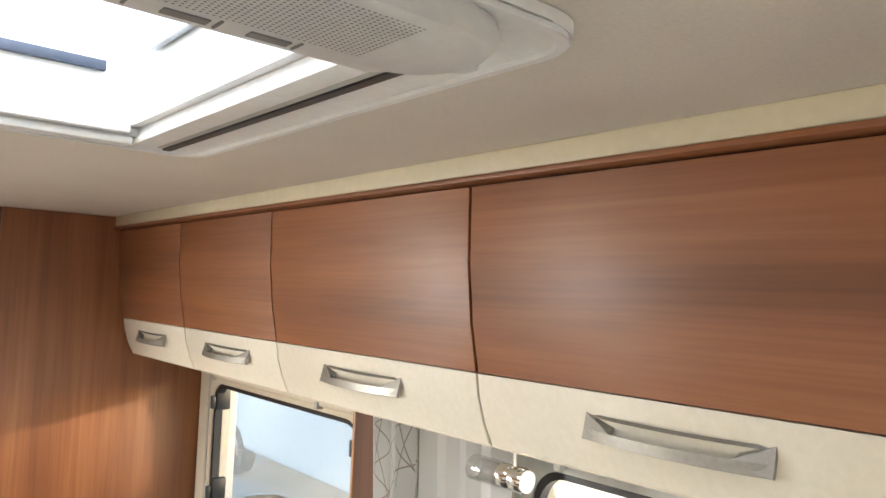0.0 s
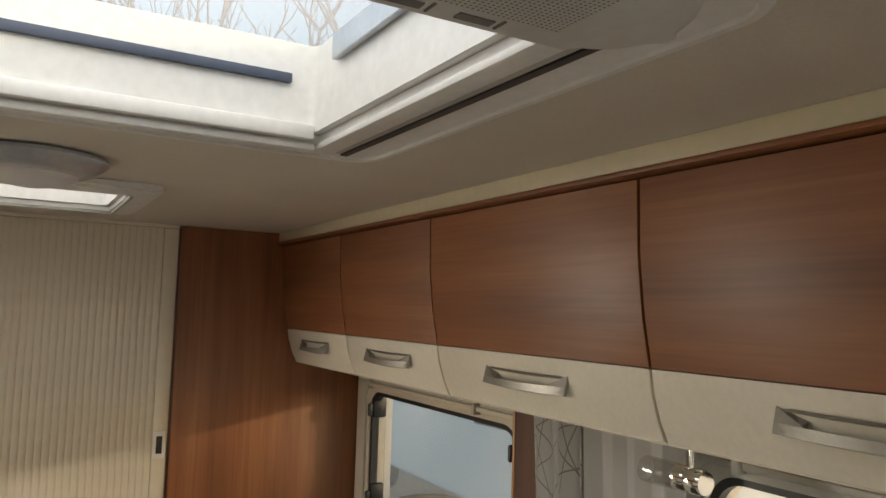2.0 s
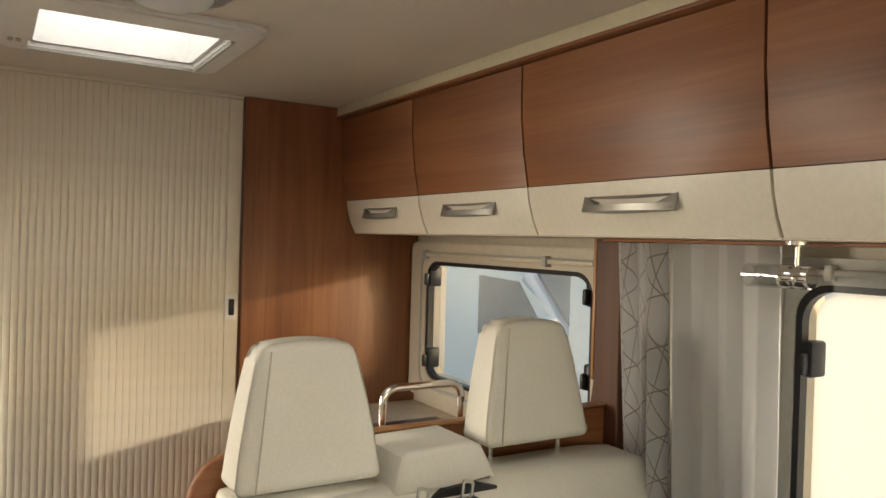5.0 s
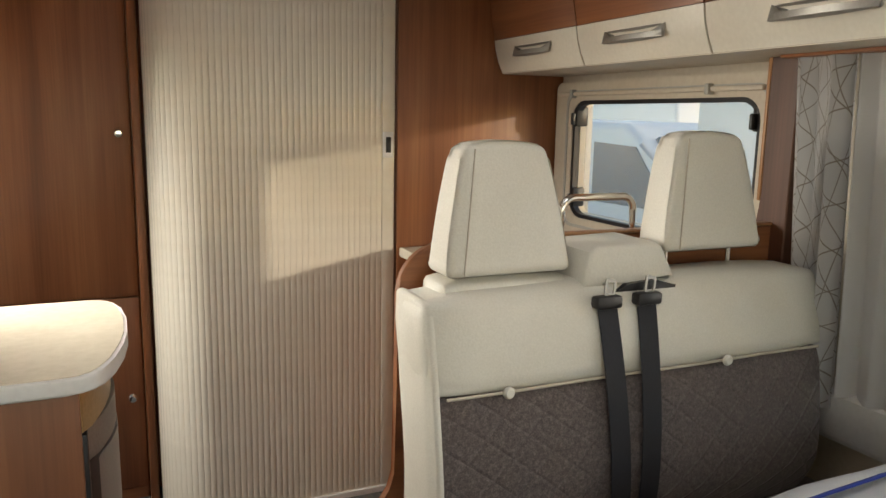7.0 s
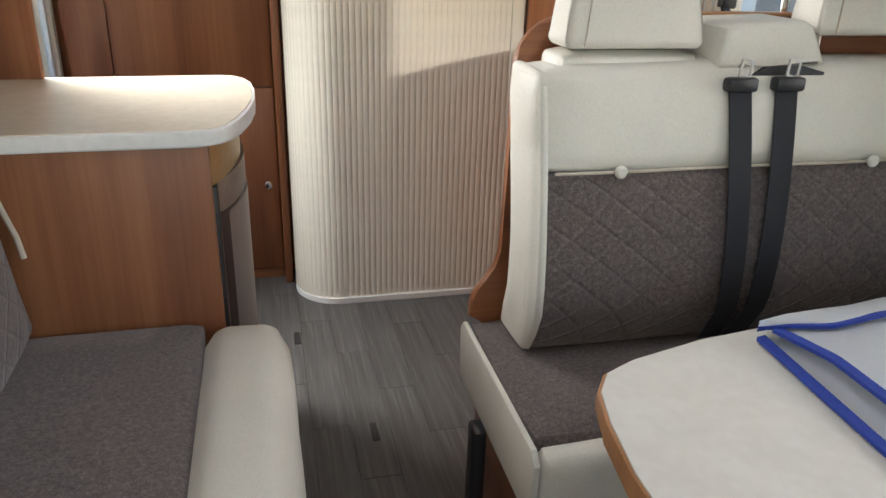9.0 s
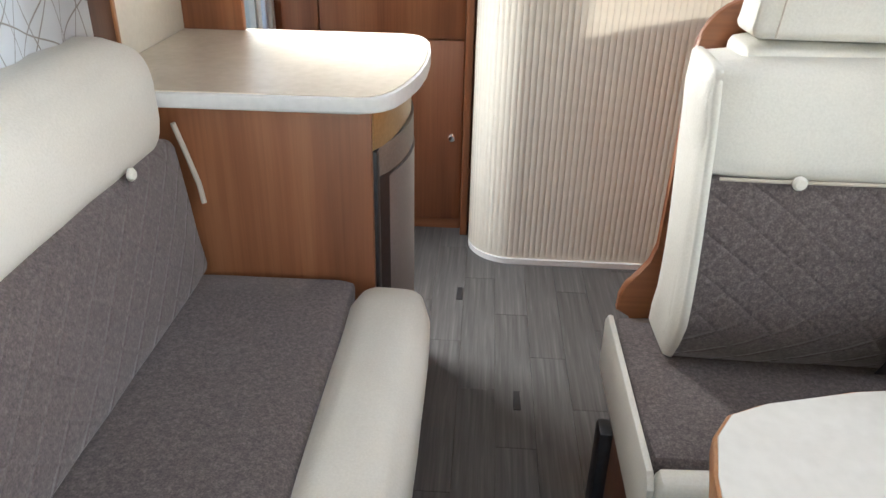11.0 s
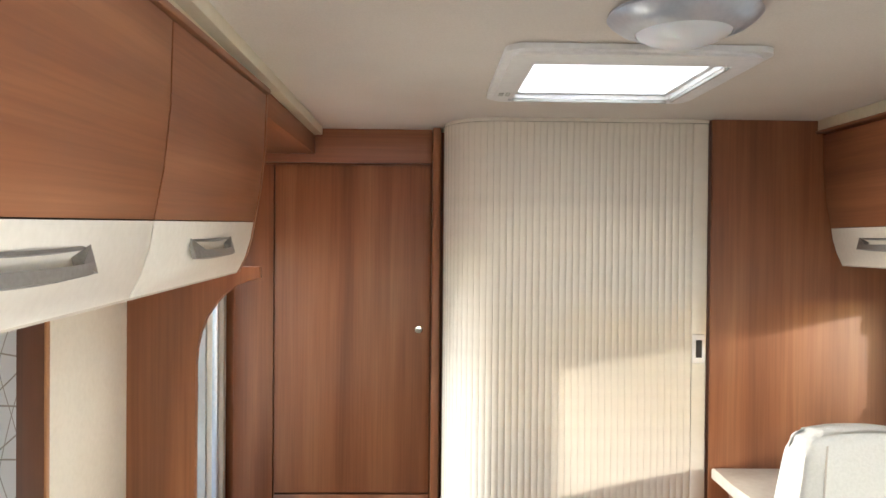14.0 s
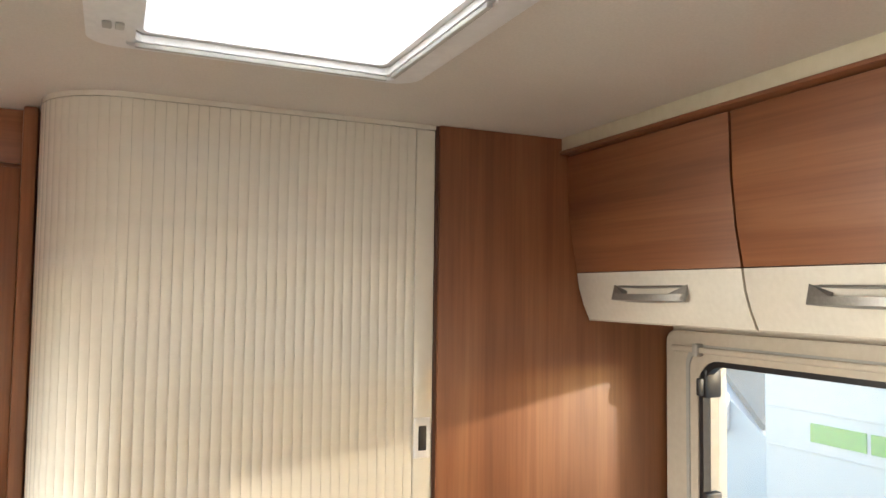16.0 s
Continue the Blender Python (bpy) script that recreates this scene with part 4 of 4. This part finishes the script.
def headrest(x, z, posts, label):
    h = thing("headrest", label, "headrest", group="headrests")
    bm = box(-0.122, 0.122, -0.05, 0.05, 0, 0.235)
    bmesh.ops.subdivide_edges(bm, edges=bm.edges, cuts=9, use_grid_fill=True)
    for v in bm.verts:
        k = v.co.z / 0.235
        taper = 1.04 - 0.34 * k ** 1.3
        v.co.x *= taper
        v.co.y = v.co.y * (1.0 - 0.35 * k) + 0.022 * k
        v.co += Vector((v.co.x * 0.04, (0.010 if v.co.y > 0.02 * k else -0.010) * (1 - (v.co.x / 0.12) ** 2) * math.sin(math.pi * k), 0.012 * (1 - (v.co.x / 0.09) ** 2) * (1 if k > 0.99 else 0)))
    bmesh.ops.bevel(bm, geom=[e for e in bm.edges if e.calc_face_angle(0) > 0.7], offset=0.016, segments=4, profile=0.5, affect="EDGES")
    pad = part("pad", bm, M_LEATHER, h, "", 60)
    seam = [(-0.100 + 0.030 * k, -0.052 + 0.030 * k, 0.006 + 0.226 * k) for k in [i / 10 for i in range(11)]]
    part("stitching", tube(seam, 0.0014, 6), M_STITCH, pad)
    if posts:
        for px in (-0.088, 0.088):
            part("post", tube([(px, 0.006, -0.075), (px, 0.006, 0.012)], 0.006, 12), M_CHROME, h, "chrome post")
    else:
        for px in (-0.088, 0.088):
            part("post", tube([(px, 0.006, -0.03), (px, 0.006, 0.012)], 0.006, 12), M_CHROME, h, "chrome post")
    h.matrix_basis = pose(x, 1.678, z, 0, 0, 0)
    return h


headrest(0.562, 1.080, False, "off-white leather headrest set low on the bench")
headrest(1.052, 1.102, True, "off-white leather headrest raised on chrome posts")
solo("neck_pad", cushion(0.428, 0.692, 1.640, 1.750, 1.020, 1.074, 0.018, 0.004, 6, 7.0), M_LEATHER, "flat off-white leather pad under the headrest", "cushion")
cover = thing("belt_cover", "off-white leather flap over the seat belt outlet", "cover", (-0.095, 0.095, -0.010))
part("flap", prism([(0.800, 1.060), (0.815, 1.128), (0.83, 1.138), (0.965, 1.142), (0.985, 1.132), (1.022, 1.068), (1.005, 1.062), (0.96, 1.078), (0.90, 1.074), (0.845, 1.058)], "y", 1.510, 1.655, 0.010, 3), M_LEATHER, cover)
part("opening", prism([(0.852, 1.046), (0.90, 1.064), (0.96, 1.068), (1.015, 1.054), (1.012, 1.040), (0.86, 1.036)], "y", 1.500, 1.62), M_BLACK, cover, "dark belt outlet")


def belt(x, drift, label):
    b = thing("seat_belt", label, "seat belt", group="seat belts")
    bm = bmesh.new()
    rows = []
    for i in range(15):
        k = i / 14
        z = 1.035 - k * 0.500
        y = front(z) - 0.014 - 0.004 * math.sin(math.pi * k)
        xc = x + drift * k
        rows.append([bm.verts.new(p) for p in ((xc - 0.022, y, z), (xc + 0.022, y, z), (xc + 0.022, y - 0.0025, z), (xc - 0.022, y - 0.0025, z))])
    for a, c in zip(rows, rows[1:]):
        for j in range(4):
            bm.faces.new((a[j], a[(j + 1) % 4], c[(j + 1) % 4], c[j]))
    bm.faces.new(rows[0])
    bm.faces.new(rows[-1][::-1])
    part("webbing", bm, M_BELT, b)
    part("stopper", box(x - 0.030, x + 0.028, 1.560, 1.586, 1.016, 1.041, 0.006), M_BLACK, b, "black plastic belt guide")
    t = part("tongue", ring(rounded(-0.013, 0.013, 0, 0.034, 0.006), rounded(-0.008, 0.008, 0.005, 0.028, 0.004), "y", -0.0015, 0.0015), M_ALU, b, "metal buckle tongue")
    t.matrix_basis = pose(x + 0.004, 1.574, 1.038, -10, 14, 0)


belt(0.738, 0.016, "black seat belt hanging down the backrest")
belt(0.832, -0.020, "black seat belt with chrome tongue beside its pair")

# ---- kitchen counter behind the bench ----
cnt = thing("rear_counter", "cherry counter unit with pale top behind the divider", "counter")
part("body", box(0.855, X_R - 0.003, 1.80, 2.864, 0.0, 0.880, 0.003), M_WOOD_V, cnt)
tip = [(X_R - 0.003, 1.80), (X_R - 0.003, 2.862), (0.802, 2.862), (0.800, 2.70), (0.806, 2.60), (0.83, 2.48), (0.86, 2.38), (0.87, 2.2), (0.87, 1.80)]
part("top", prism(tip, "z", 0.882, 0.916, 0.006, 2), M_WORKTOP, cnt, "pale laminate top with curved edge")
hob = thing("hob", "black glass hob set in the counter", "hob")
part("glass", box(1.0, 1.36, 2.05, 2.55, 0.9165, 0.928, 0.004), M_BLACK, hob)
for hx, hy in ((1.10, 2.18), (1.26, 2.40)):
    part("pan_support", ring(rounded(hx - 0.07, hx + 0.07, hy - 0.07, hy + 0.07, 0.02), rounded(hx - 0.06, hx + 0.06, hy - 0.06, hy + 0.06, 0.015), "z", 0.9285, 0.944), M_ALU, hob)

# ---- long side bench ----
sofa = thing("side_bench", "long side bench with grey fabric seat and leather front", "bench")
part("base", box(X_L + 0.003, -0.12, 0.62, 1.800, 0.0, 0.385, 0.004), M_WOOD_H, sofa)
part("seat", cushion(-0.68, -0.212, 0.60, 1.800, 0.386, 0.538, 0.025, 0.006, 12, 8.0), M_FABRIC, sofa, "grey-brown fabric seat cushion")
bm = cushion(-0.222, -0.055, 0.60, 1.795, 0.386, 0.542, 0.055, 0.006, 14, 9.0)
part("seat_front", bm, M_LEATHER, sofa, "rounded off-white leather front edge", 70)
sb = sofa
bm = cushion(-0.66, -0.512, 0.60, 1.796, 0.536, 0.838, 0.03, 0.008, 12, 10.0)
for v in bm.verts:
    v.co.x -= (v.co.z - 0.53) * 0.12
part("lower_pad", bm, M_QUILT, sb, "quilted grey-brown fabric")
bm = cushion(-0.725, -0.548, 0.60, 1.798, 0.806, 1.030, 0.075, 0.006, 14, 11.0)
for v in bm.verts:
    v.co.x -= max(0.0, v.co.z - 0.94) * 0.15
part("upper_roll", bm, M_LEATHER, sb, "off-white leather roll", 70)
part("wedge", box(X_L + 0.003, -0.665, 0.62, 1.78, 0.53, 0.85), M_DARKWOOD, sb)
part("corner_piping", tube([(-0.560, 1.805, 0.855), (-0.545, 1.807, 0.80), (-0.526, 1.807, 0.73), (-0.520, 1.805, 0.69)], 0.0055, 8), M_STITCH, sb)
for by in (1.576, 0.97):
    part("button", lathe([(0, 0.010), (0.008, 0.009), (0.0115, 0.005), (0.011, 0), (0, 0)], 16, Matrix.Translation((-0.545, by, 0.842)) @ pose(0, 0, 0, 0, 90, 0)), M_LEATHER, sb, "leather covered button")

# ---- table with folded cover ----
tab = thing("table", "table with pale grey laminate top and cherry edge", "table")
outline = [(1.42, 0.42), (1.42, 1.185), (1.10, 1.190), (0.86, 1.180), (0.68, 1.153), (0.555, 1.120), (0.505, 1.095), (0.478, 1.055), (0.462, 0.99), (0.450, 0.90), (0.448, 0.78), (0.455, 0.62), (0.475, 0.50), (0.51, 0.45), (0.57, 0.425)]
outline = [(x - 0.158 if x < 1.2 else x, y + 0.105) for x, y in outline]
part("edge_band", prism(outline, "z", 0.688, 0.7188, 0.004, 2), M_EDGE, tab, "light cherry edge band")
inner = [(x + (0.004 if x < 1.2 else 0), y - 0.003 if y > 0.8 else y + 0.003) for x, y in outline]
part("tabletop", prism(inner, "z", 0.7186, 0.7215, 0.001, 1), M_TABLE, tab, "pale grey speckled laminate")
part("leg", lathe([(0, 0.0), (0.16, 0.0), (0.16, 0.012), (0.05, 0.03), (0.036, 0.05), (0.036, 0.66), (0.06, 0.687), (0, 0.687)], 28, Matrix.Translation((0.90, 0.86, 0))), M_ALU, tab)


def folded_cloth():
    """A cover folded over itself three times; each fold is lofted between two edges."""
    c = thing("folded_cover", "folded white cotton cover with dark blue hem lying on the table", "cloth")

    def along(pts, k):
        f = k * (len(pts) - 1)
        i = min(int(f), len(pts) - 2)
        return Vector(pts[i]).lerp(Vector(pts[i + 1]), f - i)

    def fold(name, near, far, puff, seed, n=26):
        bm = bmesh.new()
        g = []
        for i in range(n + 1):
            p, q = along(near, i / n), along(far, i / n)
            row = []
            for j in range(n + 1):
                b = j / n
                v = p.lerp(q, b)
                crease = noise.noise(Vector((v.x * 7, v.y * 5, seed))) + 0.5 * noise.noise(Vector((v.x * 19, v.y * 13, seed + 5)))
                v.z += math.sin(math.pi * b) ** 0.7 * puff + 0.004 * crease * min(1, 6 * b)
                row.append(bm.verts.new(v))
            g.append(row)
        for a, b in zip(g, g[1:]):
            for j in range(n):
                bm.faces.new((a[j], b[j], b[j + 1], a[j + 1]))
        bmesh.ops.solidify(bm, geom=bm.faces[:], thickness=0.003)
        ob = part(name, bm, M_CLOTH, c, "", 80)
        hem = bmesh.new()
        rows = []
        for i in range(n + 1):
            p = along(near, i / n)
            d = (along(far, i / n) - p).normalized() * 0.010
            rows.append([hem.verts.new(x) for x in (p - d * 0.3 - Vector((0, 0, 0.002)), p - d * 0.3 + Vector((0, 0, 0.004)), p + d + Vector((0, 0, 0.006)), p + d - Vector((0, 0, 0.002)))])
        for a, b in zip(rows, rows[1:]):
            for j in range(4):
                hem.faces.new((a[j], b[j], b[(j + 1) % 4], a[(j + 1) % 4]))
        part("hem", hem, M_HEM, ob, "dark blue hem tape")

    fold("lower_fold", [(0.603, 1.232, 0.727), (0.596, 1.10, 0.726), (0.588, 0.96, 0.726), (0.60, 0.62, 0.726)],
         [(1.32, 1.262, 0.730), (1.32, 1.10, 0.730), (1.32, 0.96, 0.730), (1.32, 0.62, 0.730)], 0.006, 1.0)
    fold("middle_fold", [(0.618, 1.222, 0.744), (0.640, 1.13, 0.748), (0.642, 0.99, 0.745), (0.67, 0.64, 0.741)],
         [(1.32, 1.255, 0.752), (1.32, 1.12, 0.752), (1.32, 0.97, 0.752), (1.32, 0.64, 0.752)], 0.012, 2.0)
    fold("upper_fold", [(0.601, 1.234, 0.742), (0.640, 1.216, 0.752), (0.690, 1.196, 0.757), (0.79, 1.203, 0.765), (0.90, 1.218, 0.772), (1.10, 1.226, 0.776), (1.32, 1.230, 0.776)],
         [(0.606, 1.242, 0.735), (0.660, 1.262, 0.738), (0.72, 1.272, 0.740), (0.80, 1.278, 0.742), (0.90, 1.283, 0.742), (1.10, 1.285, 0.742), (1.32, 1.285, 0.742)], 0.016, 3.0)


folded_cloth()
solo("wall_ledge", prism([(X_R - 0.001, 0.66), (1.36, 0.66), (1.345, 0.68), (1.345, 0.77), (1.36, 0.785), (X_R - 0.001, 0.785)], "y", -0.3, 1.60, 0.006, 2), M_GREYP, "pale padded ledge under the window", kind="structure")

# ---- outside ----
solo("ground", box(-120, 120, -120, 120, -1.0, -0.85), M_YARD, "pale concrete yard around the vehicle", kind="structure", smooth=0)


def van(body_m, label, length, m):
    """A panel van in its own space: nose towards -x, wheels on z 0."""
    v = thing("parked_van", label, "van")
    half = 0.95
    side = [(-2.6, 0.35), (-2.65, 0.75), (-2.45, 1.05), (-1.75, 1.28), (-0.95, 2.05), (-0.6, 2.2), (length, 2.25), (length + 0.05, 0.4)]
    part("body", prism(side, "y", -half, half, 0.10, 4), body_m, v)
    ws = part("windscreen", prism([(-1.78, 1.34), (-1.00, 2.06), (-0.97, 2.03), (-1.73, 1.31)], "y", -0.80, 0.80), M_CARGLASS, v, "windscreen")
    for s in (-1, 1):
        part("side_window", prism([(-1.45, 1.32), (-0.85, 1.95), (-0.1, 1.98), (-0.1, 1.3)], "y", s * (half + 0.012), s * (half - 0.02)), M_CARGLASS, v, "dark side window")
        part("mirror", box(-1.55, -1.38, s * half, s * (half + 0.20), 1.28, 1.62, 0.04, 3), body_m, v, "wing mirror")
        part("headlight", prism([(-2.60, 0.80), (-2.35, 1.06), (-2.15, 1.02), (-2.42, 0.78)], "y", s * 0.55, s * 0.965, 0.01, 1), M_SPOTGLASS, v, "clear headlight")
        for wx in (-1.85, length - 0.75):
            w = part("tyre", lathe([(0.2, -0.1), (0.34, -0.1), (0.36, -0.06), (0.36, 0.06), (0.34, 0.1), (0.2, 0.1)], 28, Matrix.Translation((wx, s * 0.86, 0.36)) @ pose(0, 0, 0, 90, 0, 0)), M_BLACK, v, "black tyre")
            part("rim", lathe([(0, 0.11), (0.06, 0.11), (0.2, 0.09), (0.21, 0.05), (0, 0.05)], 24, Matrix.Translation((wx, s * 0.86, 0.36)) @ pose(0, 0, 0, 90 * s, 0, 0)), M_ALU, w, "silver rim")
    part("bumper", box(-2.72, -2.45, -0.93, 0.93, 0.28, 0.62, 0.06, 3), M_BLACK, v, "black bumper")
    v.matrix_basis = m
    return v


van(M_VANBLUE, "pale blue panel van parked behind the white caravan", 3.2, pose(5.95, 7.75, -0.85, 0, 0, 90))


def caravan(m, label):
    """A caravan in its own space: long side to +y, wheels on z 0."""
    c = thing("parked_caravan", label, "caravan", group="caravans in the yard")
    part("body", prism([(-1.95, 0.45), (-2.05, 1.2), (-1.95, 2.5), (-1.7, 2.75), (1.9, 2.75), (2.1, 2.5), (2.1, 0.45)], "y", -1.1, 1.1, 0.06, 3), M_VANWHITE, c)
    part("window", prism(rounded(-1.35, -0.55, 1.35, 1.95, 0.1), "y", 1.09, 1.125), M_CARGLASS, c, "dark window")
    for x0, x1 in ((1.36, 1.72), (1.20, 1.33)):
        part("lettering_bar", box(x0, x1, 1.101, 1.112, 1.57, 1.68), M_GREEN, c, "green lettering bar")
    for z in (1.50, 1.74):
        part("side_bead", box(-1.9, 2.05, 1.098, 1.108, z, z + 0.008), M_GREYP, c)
    arc = [math.pi / 2 + math.pi * k / 20 for k in range(21)]
    part("curved_decal", prism([(0.07 + 0.26 * math.cos(t), 1.58 + 0.30 * math.sin(t)) for t in arc] + [(0.09 + 0.15 * math.cos(t), 1.58 + 0.30 * math.sin(t)) for t in arc[::-1]], "y", 1.098, 1.106), M_GREYFR, c, "grey crescent decal")
    part("skirt", box(-1.95, 2.05, -1.08, 1.08, 0.18, 0.45, 0.03), M_GREYP, c)
    part("wheel", lathe([(0, -0.1), (0.30, -0.1), (0.33, -0.06), (0.33, 0.06), (0.30, 0.1), (0, 0.1)], 24, Matrix.Translation((-0.3, 1.0, 0.33)) @ pose(0, 0, 0, 90, 0, 0)), M_BLACK, c, "black wheel")
    c.matrix_basis = m


caravan(pose(5.1, 2.86, -0.85, 0, 0, 90), "tall white caravan with green lettering and grey curve")
caravan(pose(9.0, 11.6, -0.85, 0, 0, 90), "tall white caravan parked behind the pale blue van")


def bare_tree(x, y, seed):
    rnd = random.Random(seed)
    t = thing("bare_tree", "leafless winter tree with fine grey twigs", "tree")
    part("trunk", tube([(0, 0, 0), (0.05, 0.02, 1.6), (0.0, 0.1, 3.2)], 0.16, 10, None, 0.10), M_BARK, t)
    bm = bmesh.new()

    def grow(p, d, length, r, level):
        pts = [p]
        for k in range(4):
            d = (d + Vector((rnd.uniform(-1, 1), rnd.uniform(-1, 1), rnd.uniform(-0.3, 0.7))) * 0.22).normalized()
            pts.append(pts[-1] + d * length / 4)
        tube(pts, r, 5, bm, r * 0.5)
        if level < 4:
            for k in range(4 if level < 3 else 3):
                q = pts[rnd.randint(2, 4)]
                grow(q, (d + Vector((rnd.uniform(-1, 1), rnd.uniform(-1, 1), rnd.uniform(-0.2, 0.8))) * 0.9).normalized(), length * 0.68, r * 0.5, level + 1)

    for k in range(5):
        a = 2 * math.pi * k / 5
        grow(Vector((0, 0.1, 3.1)), Vector((math.cos(a), math.sin(a), 0.9)).normalized(), 1.7, 0.06, 1)
    part("crown", bm, M_BARK, t, "many bare twigs")
    t.location = (x, y, -0.85)


bare_tree(2.5, 8.0, 4)
# Unseen tree added in the sun's path to dapple its patches.
bare_tree(8.6, -3.4, 9)

# ---- floor planks, the pieces last ----
plank_w, plank_l = 0.105, 0.62
plank_me = {}
floor_ob = bpy.data.objects["floor"]
rows = int((1.0 + 0.75) / plank_w) + 1
for i in range(rows):
    x0 = X_L + 0.002 + i * plank_w
    if x0 + plank_w > X_R:
        break
    off = (i * 0.37) % 1.0 * plank_l
    y = -0.6 - off
    while y < Y_F - 0.03:
        ln = round(min(plank_l, Y_F - 0.002 - y), 3)
        if ln not in plank_me:
            plank_me[ln] = finish(box(0.0004, plank_w - 0.0004, 0.0004, ln - 0.0004, -0.0058, 0, 0.0006, 1), "plank", M_FLOOR, 0)
        ob = new("plank", plank_me[ln])
        ob.parent = floor_ob
        ob.location = (x0, y, 0)
        y += plank_l
for hx, hy in ((-0.020, 2.642), (0.160, 2.09)):
    solo("floor_socket", box(hx - 0.010, hx + 0.010, hy - 0.04, hy + 0.04, 0.0005, 0.003, 0.001, 1), M_BLACK, "small black slot set in the floor", "floor fitting")
